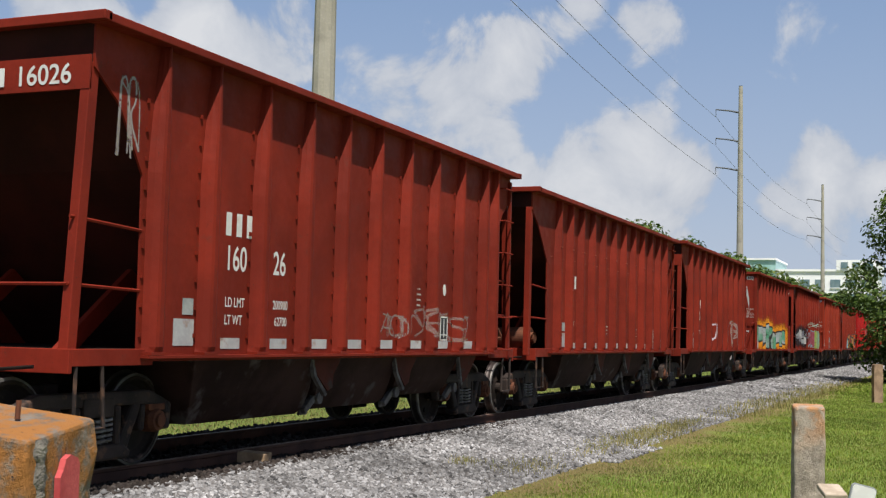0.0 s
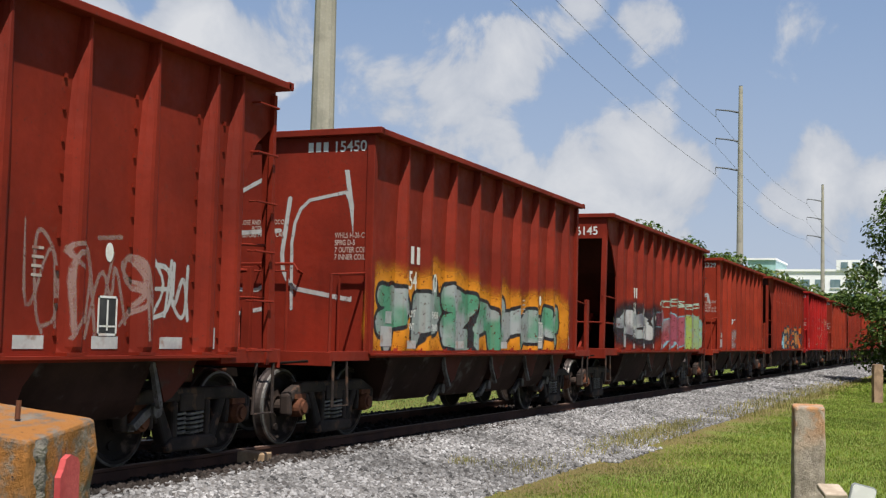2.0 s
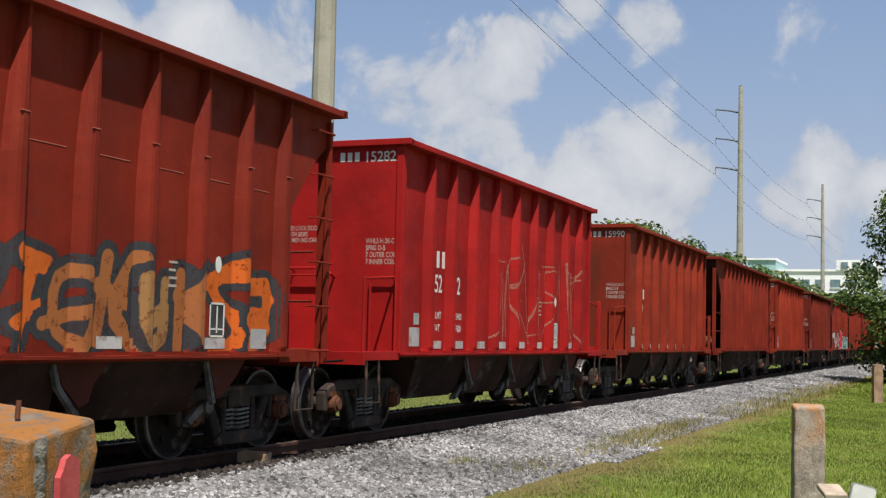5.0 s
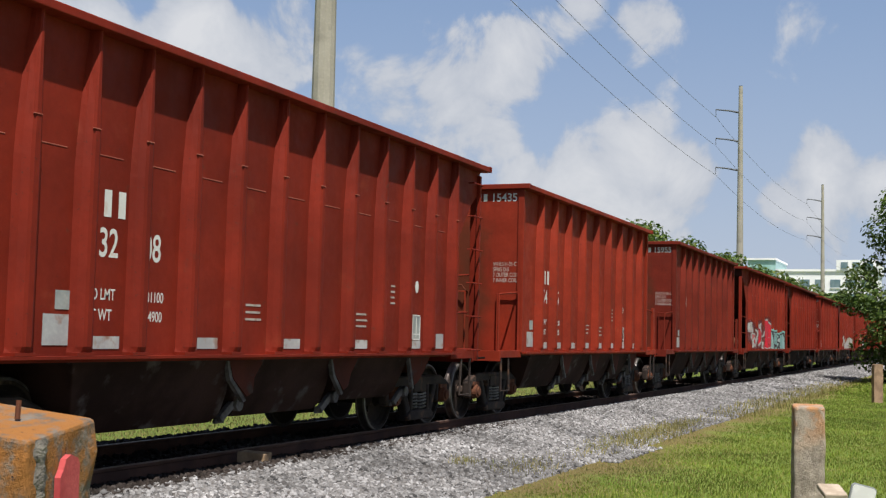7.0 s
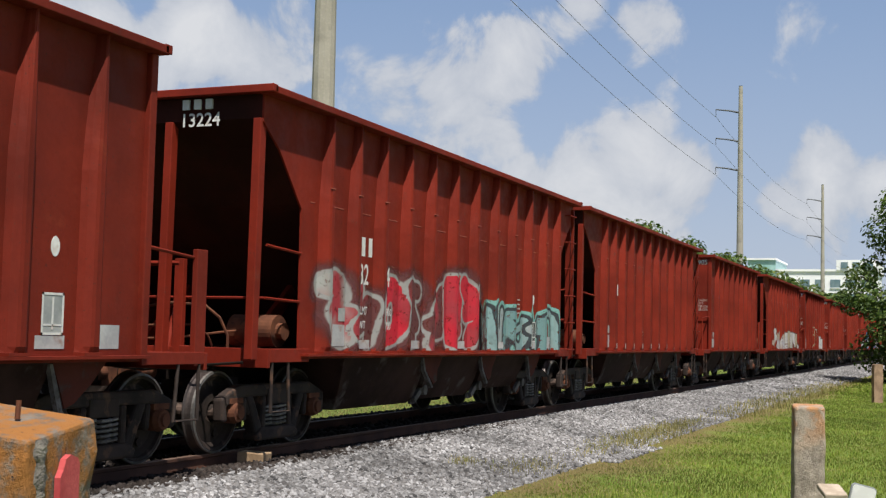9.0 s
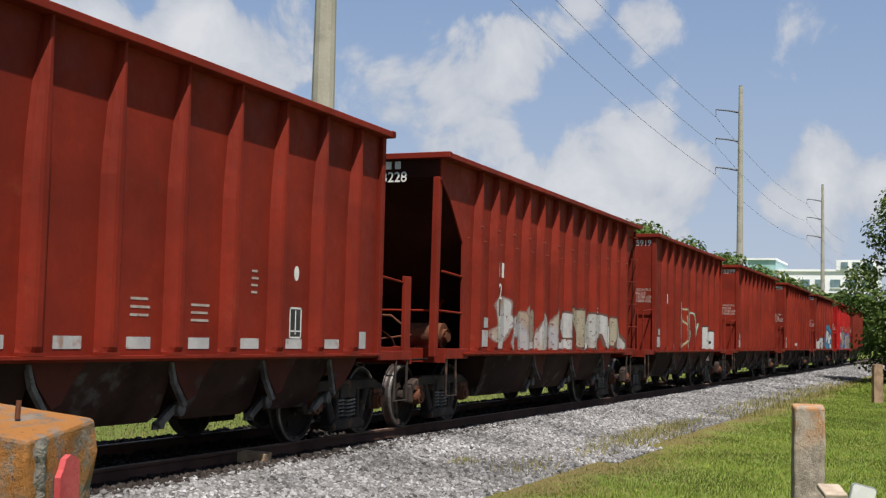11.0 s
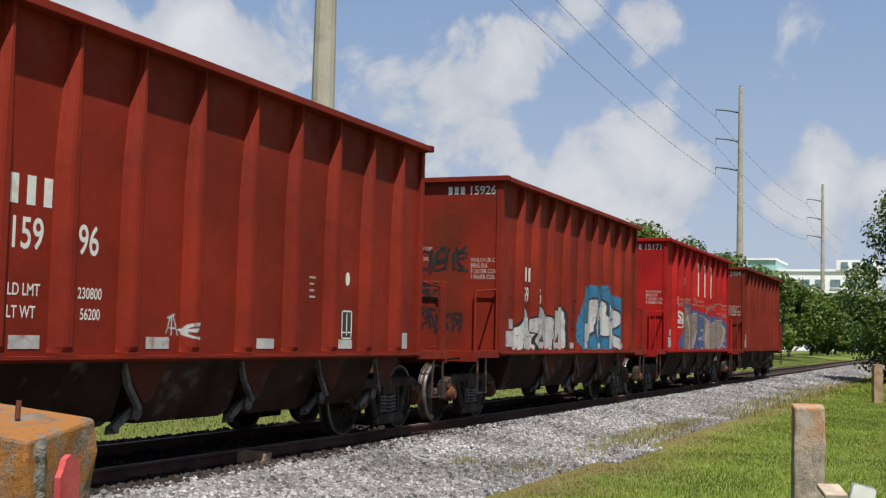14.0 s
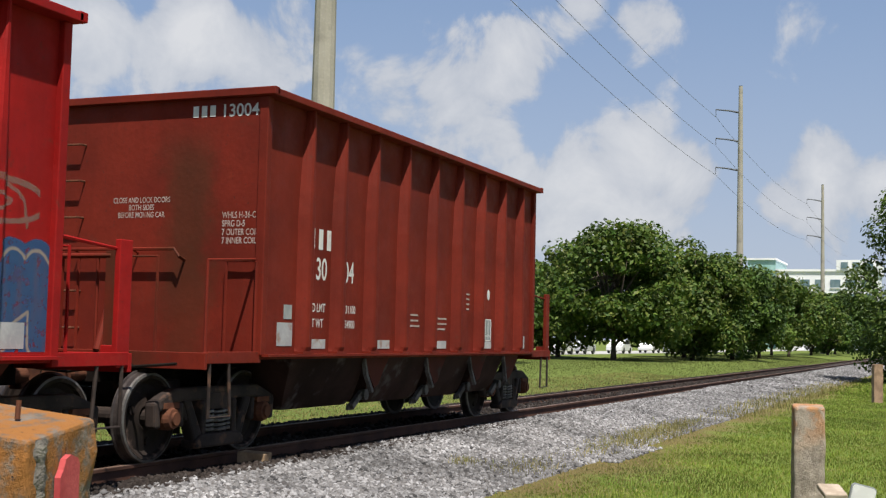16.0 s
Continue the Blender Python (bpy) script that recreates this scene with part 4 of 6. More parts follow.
def wheelset_meshes():
    bm = bmesh.new()
    for s in (-1, 1):
        prof = [(0.02, -0.74), (0.10, -0.735), (0.105, -0.76), (0.125, -0.775), (0.16, -0.765), (0.34, -0.735), (0.385, -0.775), (0.395, -0.815), (0.425, -0.822)]
        back = [(0.43, -0.690), (0.39, -0.690), (0.34, -0.700), (0.12, -0.71), (0.10, -0.66), (0.02, -0.66)]
        prof2 = [(r, y * (1 if s < 0 else -1)) for r, y in prof + back]
        turned(bm, prof2, 36)
        # cast ribs and dirt pads on the plate, so that its turning shows
        for k in range(3):
            a = 2 * math.pi * k / 3 + 0.4
            cx, cz = 0.25 * math.cos(a), 0.25 * math.sin(a)
            tube(bm, [(cx, -s * 0 + s * 0.735, cz), (cx, s * 0.772, cz)], 0.045, 8)
    tube(bm, [(0, -1.05, 0), (0, 1.05, 0)], 0.085, 14)
    plain = len(bm.faces)
    prof = [(0.428, -0.8225), (0.452, -0.815), (0.457, -0.79), (0.4585, -0.745), (0.466, -0.715), (0.484, -0.705), (0.486, -0.695), (0.47, -0.688), (0.43, -0.6885)]
    for s in (-1, 1):
        turned(bm, [(r, y * (1 if s < 0 else -1)) for r, y in prof], 48, (0, 0, 0), False)
    bm.faces.ensure_lookup_table()
    for i, f in enumerate(bm.faces[plain:]):
        f.material_index = 1 if (i // 48) % (len(prof) - 1) < 2 else 2
    me = mesh_of("wheelset", bm, M["wheel"])
    me.materials.append(M["tread"])
    me.materials.append(M["tyre"])
    return me


def side_frame_mesh(s):
    """A cast truck side: arched top, drop-centre window for the springs, jaws at the axle boxes. s is the side, -1 or 1."""
    y0, y1 = s * 0.93, s * 1.07
    bm = bmesh.new()
    prism(bm, [(-1.10, 0.50), (-1.08, 0.66), (-0.80, 0.76), (0.80, 0.76), (1.08, 0.66), (1.10, 0.50), (0.94, 0.58), (0.70, 0.62), (-0.70, 0.62), (-0.94, 0.58)], y0, y1)
    for d in (-1, 1):
        prism(bm, [(d * 0.66, 0.64), (d * 0.52, 0.64), (d * 0.30, 0.26), (d * 0.30, 0.14), (d * 0.44, 0.16)], y0, y1)
        prism(bm, [(d * 0.34, 0.63), (d * 0.25, 0.63), (d * 0.25, 0.24), (d * 0.34, 0.24)], y0 - s * 0.01, y1 + s * 0.012)
        prism(bm, [(d * 0.70, 0.63), (d * 0.60, 0.60), (d * 0.50, 0.40), (d * 0.60, 0.42)], y0 + s * 0.02, y1 - s * 0.02)
        prism(bm, [(d * 1.16, 0.62), (d * 1.08, 0.66), (d * 1.04, 0.36), (d * 1.14, 0.36)], y0, y1)
        prism(bm, [(d * 0.74, 0.62), (d * 0.66, 0.62), (d * 0.64, 0.36), (d * 0.72, 0.36)], y0, y1)
    prism(bm, [(-0.45, 0.12), (0.45, 0.12), (0.48, 0.20), (0.36, 0.27), (-0.36, 0.27), (-0.48, 0.20)], y0 - s * 0.03, y1 + s * 0.03)
    return mesh_of("side_frame", bm, M["truck"], 0.03)


def spring_mesh():
    bm = bmesh.new()
    pts = []
    for i in range(51):
        a = 2 * math.pi * i / 10
        pts.append((0.075 * math.cos(a), 0.075 * math.sin(a), 0.275 + 0.235 * i / 50))
    tube(bm, pts, 0.017, 5)
    return mesh_of("coil_spring", bm, M["spring"])


def bolster_mesh():
    bm = bmesh.new()
    box(bm, -0.22, 0.22, -1.08, 1.08, 0.52, 0.70)
    box(bm, -0.30, 0.30, -0.35, 0.35, 0.62, 0.80)
    for d in (-1, 1):
        tube(bm, [(d * 0.42, -0.80, 0.42), (d * 0.42, 0.80, 0.42)], 0.05, 8)
        for y in (-0.76, 0.76):
            box(bm, d * 0.40 - 0.06, d * 0.40 + 0.07, y - 0.05, y + 0.05, 0.26, 0.58)
    return mesh_of("truck", bm, M["truck"], 0.012)


def bearing_mesh(s):
    bm = bmesh.new()
    turned(bm, [(0.02, s * 0.90), (0.115, s * 0.90), (0.12, s * 1.06), (0.10, s * 1.115), (0.07, s * 1.12), (0.065, s * 1.145), (0.02, s * 1.145)], 18)
    box(bm, -0.13, 0.13, min(s * 0.92, s * 1.08), max(s * 0.92, s * 1.08), 0.10, 0.16)
    return mesh_of("bearing_cap", bm, M["rust"])


WHEEL_MESH = wheelset_meshes()
FRAME_MESH = {s: side_frame_mesh(s) for s in (-1, 1)}
SPRING_MESH = spring_mesh()
BEARING_MESH = {s: bearing_mesh(s) for s in (-1, 1)}
BOLSTER_MESH = bolster_mesh()


def linked(name, me, parent, m=None, label=""):
    ob = new(name, me)
    ob.parent = parent
    if m is not None:
        ob.matrix_basis = m
    return tagged(ob, label)


def add_truck(car, x):
    truck = linked("truck", BOLSTER_MESH, car, pose(x, 0, 0), "rusty cast-steel two-axle truck")
    for s in (-1, 1):
        linked("side_frame", FRAME_MESH[s], truck)
        for sx, sy in ((-0.15, 1.0), (0.01, 1.045), (0.17, 1.0)):
            linked("coil_spring", SPRING_MESH, truck, pose(sx, s * sy, 0))
        for ax in (-0.889, 0.889):
            linked("bearing_cap", BEARING_MESH[s], truck, pose(ax, 0, WHEEL_R))
    for ax in (-0.889, 0.889):
        linked("wheelset", WHEEL_MESH, truck, pose(ax, 0, WHEEL_R), "pair of dark steel wheels on an axle")


def chute_part(car, x0, x1, low, tilt):
    """A discharge hopper under the sill with its door and latch."""
    bm = bmesh.new()
    top, w1, w0 = 1.10, 1.42, 1.06
    a = [(x0, 1.10), (x1 - 0.20, 1.10), (x1 - 0.10 - tilt, 0.70), (x1 - 0.04 - tilt, low + 0.08), (x1 - 0.12 - tilt, low), (x0 + 0.40, low), (x0 + 0.22, 0.66)]
    n = len(a)
    ring = {}
    for s in (-1, 1):
        ring[s] = [bm.verts.new((x, s * (w0 + (w1 - w0) * min(1, (z - low) / (top - low)) ** 0.8), z)) for x, z in a]
    bm.faces.new(ring[-1])
    bm.faces.new(ring[1][::-1])
    for i in range(n):
        bm.faces.new((ring[-1][i], ring[1][i], ring[1][(i + 1) % n], ring[-1][(i + 1) % n]))
    chute = part("hopper_chute", bm, M["chute"], car, "dust-greyed discharge hopper", bevel=0.012)
    for s in (-1, 1):
        bm = bmesh.new()
        xr = x1 - 0.02 - tilt
        prism(bm, [(x1 - 0.26, 1.04), (x1 - 0.22, 1.04), (x1 - 0.15, 0.86), (xr + 0.05, 0.62), (xr + 0.00, 0.60), (x1 - 0.20, 0.84)], s * 1.36, s * 1.41)
        part("chute_rib", bm, M["rib"], chute)
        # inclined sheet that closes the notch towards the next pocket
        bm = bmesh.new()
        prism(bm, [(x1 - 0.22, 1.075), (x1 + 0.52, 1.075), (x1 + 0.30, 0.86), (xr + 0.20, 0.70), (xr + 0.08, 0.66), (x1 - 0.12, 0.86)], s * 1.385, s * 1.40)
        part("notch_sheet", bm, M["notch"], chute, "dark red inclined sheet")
        bm = bmesh.new()
        prism(bm, [(xr - 0.06, 0.44), (xr + 0.10, 0.55), (xr + 0.24, 0.62), (xr + 0.33, 0.61), (xr + 0.33, 0.53), (xr + 0.22, 0.52), (xr + 0.09, 0.44), (xr - 0.01, 0.38)], s * 1.10, s * 1.16)
        turned(bm, [(0.045, s * 1.12), (0.075, s * 1.12), (0.075, s * 1.20), (0.045, s * 1.20)], 12, (xr + 0.27, 0, 0.56))
        prism(bm, [(xr + 0.0, 0.44), (xr + 0.20, 0.48), (xr + 0.17, 0.36), (xr - 0.02, 0.36)], s * 1.04, s * 1.07)
        part("door_latch", bm, M["rib"], chute, bevel=0.006)


def ladder(car, x, y, z0, z1, outward):
    bm = bmesh.new()
    far = 0.2 if x > 0 else -0.2
    box(bm, x + far - 0.03, x + far + 0.03, min(y, y + outward * 0.05), max(y, y + outward * 0.05), z0, z1)
    for i in range(6):
        z = z0 + 0.15 + (z1 - z0 - 0.3) * i / 5
        tube(bm, [(x - 0.2, y, z), (x - 0.2, y + outward * 0.09, z), (x + 0.2, y + outward * 0.09, z), (x + 0.2, y, z)], 0.013, 6)
    return part("ladder", bm, PLAIN_PAINT, car, "iron grab-iron ladder")


GRAB = {}


def end_ladder(car, x, y, out):
    """Six grab irons on the end wall."""
    if out not in GRAB:
        bm = bmesh.new()
        tube(bm, [(0, -0.22, 0), (out * 0.09, -0.22, 0), (out * 0.09, 0.22, 0), (0, 0.22, 0)], 0.013, 6)
        GRAB[out] = mesh_of("grab_iron", bm, M["rust"])
    for i in range(6):
        linked("grab_iron", GRAB[out], car, pose(x, y, 1.35 + 0.42 * i))


def coupler_part(car, e):
    bm = bmesh.new()
    x = 6.205
    tube(bm, [(e * 4.9, 0, 0.88), (e * (x - 0.24), 0, 0.88)], 0.085, 8)
    prism(bm, [(e * (x - 0.30), 0.74), (e * (x - 0.02), 0.74), (e * (x - 0.02), 1.02), (e * (x - 0.30), 1.02)], -0.14 if e < 0 else -0.02, 0.02 if e < 0 else 0.14)
    part("coupler", bm, M["rust"], car, "rusty knuckle coupler", bevel=0.02)
    bm = bmesh.new()
    tube(bm, [(e * 5.7, 0.35, 0.92), (e * 5.95, 0.36, 0.70), (e * 6.15, 0.34, 0.58), (e * 6.20, 0.33, 0.62)], 0.028, 8)
    tube(bm, [(e * 5.85, -1.35, 1.02), (e * 5.92, -0.9, 0.98), (e * 5.98, -0.5, 0.93), (e * 6.02, -0.1, 0.95)], 0.016, 6)
    part("air_hose", bm, M["under"], car, "black brake hose and uncoupling bar")


def end_platform(car, e, kind, paint):
    """End sill, deck, step and rails outside the hopper end."""
    L = kind["half"]
    x_in, x_out = (kind["cut"] - 0.2 if kind["open"] else L - 0.02), 5.62
    bm = bmesh.new()
    box(bm, min(e * x_in, e * (x_out - 0.055)), max(e * x_in, e * (x_out - 0.055)), -1.455, 1.455, 1.075, 1.11)
    box(bm, min(e * (x_out - 0.05), e * x_out), max(e * (x_out - 0.05), e * x_out), -1.52, 1.52, 0.96, 1.17 if kind["open"] else 1.13)
    for s in (-1, 1):
        box(bm, min(e * x_in, e * (x_out - 0.053)), max(e * x_in, e * (x_out - 0.053)), min(s * 1.46, s * 1.52), max(s * 1.46, s * 1.52), 1.02, 1.17 if kind["open"] else 1.14)
    deck = part("end_sill", bm, paint, car, bevel=0.006)
    for s in (-1, 1):
        bm = bmesh.new()
        xs = e * (x_out - 0.12)
        tube(bm, [(xs, s * 1.50, 1.10), (xs, s * 1.50, 0.48), (xs - e * 0.40, s * 1.50, 0.48), (xs - e * 0.34, s * 1.50, 1.10)], 0.019, 6)
        part("sill_step", bm, M["truck"], deck)
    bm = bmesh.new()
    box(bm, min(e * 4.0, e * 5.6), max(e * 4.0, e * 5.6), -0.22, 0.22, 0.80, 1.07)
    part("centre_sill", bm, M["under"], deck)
    # handrails and the brake stand
    if not kind["open"]:
        for y0, y1, x in ((-1.48, -1.10, L + 0.06), (-0.85, -0.10, x_out - 0.10), (0.15, 1.1, x_out - 0.10)):
            bm = bmesh.new()
            tube(bm, [(e * x, y0, 1.10), (e * x, y0, 2.10), (e * x, y1, 2.10), (e * x, y1, 1.10)], 0.019, 6)
            part("handrail", bm, paint, car)
        bm = bmesh.new()
        tube(bm, [(e * L, 1.35, 2.24), (e * (L + 0.12), 1.35, 2.24), (e * (L + 0.12), -0.46, 2.24), (e * (L + 0.12), -0.52, 2.16), (e * L, -0.52, 2.12)], 0.019, 6)
        for y in (0.9, 0.1):
            tube(bm, [(e * L, y, 2.20), (e * (L + 0.12), y, 2.24)], 0.012, 6)
        part("grab_rail", bm, paint, car)
        bm = bmesh.new()
        tube(bm, [(e * (L + 0.05), -1.45, 2.12), (e * (x_out - 0.1), -1.45, 2.06), (e * (x_out - 0.1), -1.45, 1.12)], 0.019, 6)
        part("handrail", bm, paint, car)
    else:
        bm = bmesh.new()
        tube(bm, [(e * (x_out - 0.06), -1.42, 1.72), (e * (kind["cut"]), -1.48, 1.70)], 0.016, 6)
        tube(bm, [(e * (x_out - 0.06), -1.42, 2.30), (e * (kind["cut"]), -1.48, 2.25)], 0.016, 6)
        tube(bm, [(e * (x_out - 0.06), -1.42, 1.72), (e * (x_out - 0.06), 1.42, 1.72)], 0.016, 6)
        part("handrail", bm, paint, car)
    if e < 0 and (not kind["open"] or kind["half"] > 5.6):
        bm = bmesh.new()
        for y in (-0.35, 0.35):
            box(bm, -x_out - 0.02, -x_out + 0.05, y - 0.06, y + 0.06, 1.0, 2.15)
        tube(bm, [(-x_out, -0.35, 2.1), (-x_out, 0.35, 2.1)], 0.03, 8)
        tube(bm, [(-x_out + 0.02, -0.20, 1.12), (-x_out + 0.25, -0.20, 1.75)], 0.05, 8)
        part("brake_stand", bm, paint, car, bevel=0.005)
    if e < 0 and kind["open"] and kind["half"] > 5.6:
        bm = bmesh.new()
        tube(bm, [(-4.75, -0.55, 1.36), (-4.75, -0.62, 1.36), (-4.75, -1.10, 1.36), (-4.75, -1.14, 1.36)], 0.19, 28)
        tube(bm, [(-4.75, -1.14, 1.36), (-4.75, -1.22, 1.36)], 0.10, 12)
        box(bm, -4.85, -4.65, -0.95, -0.70, 1.10, 1.22)
        part("brake_cylinder", bm, M["rust"], car, "rusty red brake cylinder")
        bm = bmesh.new()
        tube(bm, [(-5.45, 0.9, 1.14), (-5.45, 0.2, 1.62), (-5.40, -0.1, 1.66), (-5.40, -0.55, 1.64), (-5.35, -0.72, 1.50), (-5.30, -0.80, 1.30), (-5.30, -0.80, 1.12)], 0.018, 6)
        tube(bm, [(-5.30, 0.3, 1.40), (-5.30, -0.35, 1.42), (-5.25, -0.50, 1.30), (-5.20, -0.55, 1.14)], 0.014, 6)
        tube(bm, [(-5.50, 0.5, 1.24), (-5.50, -0.2, 1.26), (-5.10, -0.60, 1.34), (-4.90, -0.70, 1.36)], 0.014, 6)
        part("brake_pipe", bm, M["rust"], car, "bent rusty brake pipes")


def freight_car(kind):
    """A freight car of one kind, its middle at the origin, rail tops at z = 0, the camera's side at -y."""
    paint = PLAIN_PAINT
    L, H = kind["half"], kind["top"]
    car = new("hopper_car")
    for s in (-1, 1):
        part("side_wall", side_sheet(kind, s * 1.475), paint, car)
        for x in kind["stakes"]:
            part("side_stake", stake_mesh(x, s, H), paint, car)
        bm = bmesh.new()
        box(bm, -L - 0.03, L + 0.03, min(s * 1.44, s * 1.655), max(s * 1.44, s * 1.655), H - 0.08, H)
        part("top_chord", bm, paint, car, bevel=0.008)
        bm = bmesh.new()
        c = kind["cut"] if kind["open"] else L
        box(bm, -c, c, min(s * 1.47, s * 1.62), max(s * 1.47, s * 1.62), 1.085, 1.112)
        box(bm, -c, c, min(s * 1.485, s * 1.50), max(s * 1.485, s * 1.50), 1.055, 1.125)
        part("side_sill", bm, paint, car)
        if kind["half"] > 5.6:
            stakes = [-kind["cut"] + 0.12, *kind["stakes"]]
            for xa, xb in zip(stakes, stakes[1:]):
                bm = bmesh.new()
                box(bm, xa + 0.06, xb - 0.26, min(s * 1.487, s * 1.491), max(s * 1.487, s * 1.491), 2.86, 2.868)
                part("panel_seam", bm, M["seam"], car)
            for x in kind["stakes"]:
                bm = bmesh.new()
                box(bm, x - 0.08, x + 0.02, min(s * 1.60, s * 1.617), max(s * 1.60, s * 1.617), 3.05, 3.058)
                part("stake_seam", bm, M["seam"], car)
        if kind["rivets"]:
            bm = bmesh.new()
            for x in kind["stakes"]:
                for i in range(9):
                    z = 1.3 + i * 0.27
                    for d in (-0.195, 0.075):
                        box(bm, x + d - 0.016, x + d + 0.016, min(s * 1.487, s * 1.507), max(s * 1.487, s * 1.507), z - 0.02, z + 0.02)
            tagged(part("riveting", bm, paint, car), kind="stuff")
    for e in (-1, 1):
        bm = bmesh.new()
        box(bm, min(e * (L - 0.02), e * (L + 0.085)), max(e * (L - 0.02), e * (L + 0.085)), -1.655, 1.655, H - 0.075, H + 0.012)
        part("end_chord", bm, paint, car, bevel=0.008)
        if kind["open"]:
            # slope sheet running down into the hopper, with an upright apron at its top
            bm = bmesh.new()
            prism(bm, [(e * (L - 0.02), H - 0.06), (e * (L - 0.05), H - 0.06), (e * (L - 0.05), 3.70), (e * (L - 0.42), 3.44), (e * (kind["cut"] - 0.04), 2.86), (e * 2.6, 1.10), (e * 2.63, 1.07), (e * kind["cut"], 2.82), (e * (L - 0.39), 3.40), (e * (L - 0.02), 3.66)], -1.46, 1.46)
            part("slope_sheet", bm, M["slope"], car, "slope sheet of the hopper, its red darkened to stand for shade")
            for y in (-1.42, kind["mid_post"], 1.42):
                bm = bmesh.new()
                lean = kind["lean"]
                prism(bm, [(e * (L - 0.11 + lean), 1.05), (e * (L + 0.01 + lean), 1.05), (e * (L + 0.01), kind["post_top"]), (e * (L - 0.11), kind["post_top"])], y - 0.05, y + 0.05)
                part("end_post", bm, paint, car, bevel=0.008)
            for y in (-0.7, 0.8):
                bm = bmesh.new()
                prism(bm, [(e * 4.9, 1.1), (e * 4.6, 1.1), (e * 3.6, 1.85), (e * 3.75, 1.95)], y - 0.03, y + 0.03)
                part("end_brace", bm, paint, car)
            if kind["board"]:
                z0, z1 = kind["board"]
                bm = bmesh.new()
                box(bm, min(e * (L + 0.0), e * (L + 0.03)), max(e * (L + 0.0), e * (L + 0.03)), -1.47, 1.47, z0, z1)
                part("number_board", bm, paint, car)
        else:
            bm = bmesh.new()
            box(bm, min(e * (L - 0.02), e * (L + 0.005)), max(e * (L - 0.02), e * (L + 0.005)), -1.47, 1.47, 1.10, H - 0.07)
            part("end_wall", bm, paint, car)
            for y in (-1.49, 1.49):
                bm = bmesh.new()
                box(bm, min(e * (L - 0.07), e * (L + 0.03)), max(e * (L - 0.07), e * (L + 0.03)), y - 0.055, y + 0.055, 1.10, H - 0.08)
                part("corner_post", bm, paint, car, bevel=0.01)
            end_ladder(car, e * (L + 0.01), 1.10, e)
            if e > 0:
                bm = bmesh.new()
                box(bm, 5.42, 5.60, -1.50, -1.44, 1.00, 2.15)
                box(bm, 5.44, 5.58, -1.44, -1.30, 1.12, 1.20)
                part("end_stanchion", bm, paint, car, bevel=0.008)
        end_platform(car, e, kind, paint)
        coupler_part(car, e)
        add_truck(car, e * AXLES)
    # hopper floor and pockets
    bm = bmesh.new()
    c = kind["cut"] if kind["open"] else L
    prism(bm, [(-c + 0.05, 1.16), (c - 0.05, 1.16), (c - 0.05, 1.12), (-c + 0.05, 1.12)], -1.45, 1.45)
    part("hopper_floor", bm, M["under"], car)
    for x0, x1, low, tilt in kind["chutes"]:
        chute_part(car, x0, x1, low, tilt)
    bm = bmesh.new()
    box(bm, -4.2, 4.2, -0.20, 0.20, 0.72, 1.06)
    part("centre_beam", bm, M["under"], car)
    if kind["open"]:
        ladder(car, L - 0.30, -1.49, 1.0, H - 0.15, -1)
        ladder(car, -L + 0.30, 1.49, 1.0, H - 0.15, 1)
    return car


PLAIN_PAINT = car_paint("car_paint", (0.25, 0.030, 0.014), 0)
OPEN_CHUTES = [(-3.6, -0.9, 0.38, -0.1), (-0.9, 1.4, 0.42, -0.05), (1.4, 3.7, 0.50, 0.1)]
SHUT_CHUTES = [(-3.7, -1.55, 0.44, 0.0), (-1.55, 0.45, 0.44, 0.0), (0.45, 2.15, 0.44, 0.0), (2.15, 3.7, 0.46, 0.1)]
KINDS = {
    "A": dict(mid_post=0.10, lean=0.16, half=5.42, top=4.08, open=True, cut=4.64, stakes=[-4.43, -3.56, -2.58, -1.60, -0.68, 0.24, 1.18, 2.14, 3.12, 4.12, 4.58], rivets=True, post_top=3.66, board=(3.42, 3.72), chutes=OPEN_CHUTES),
    "D": dict(mid_post=0.10, lean=0.16, half=5.42, top=4.04, open=True, cut=4.64, stakes=[-4.43, -3.56, -2.58, -1.60, -0.68, 0.24, 1.18, 2.14, 3.12, 4.12, 4.58], rivets=False, post_top=3.98, board=(3.52, 3.98), chutes=OPEN_CHUTES),
    "C": dict(mid_post=-0.28, lean=0.04, half=5.83, top=4.00, open=True, cut=4.90, stakes=[-4.36, -3.62, -2.86, -2.06, -1.24, -0.38, 0.48, 1.36, 2.22, 3.06, 3.88, 4.68], rivets=False, post_top=3.66, board=None, chutes=OPEN_CHUTES),
    "B": dict(mid_post=0.0, lean=0.0, half=4.57, top=3.98, open=False, cut=4.57, stakes=[-3.62, -2.80, -1.90, -0.93, 0.06, 1.02, 1.96, 2.90, 3.80], rivets=False, post_top=0, board=None, chutes=SHUT_CHUTES),
}

OXIDE, RED, BROWN, ORANGE = (0.162, 0.0180, 0.0088), (0.27, 0.0085, 0.010), (0.132, 0.0175, 0.010), (0.205, 0.026, 0.012)
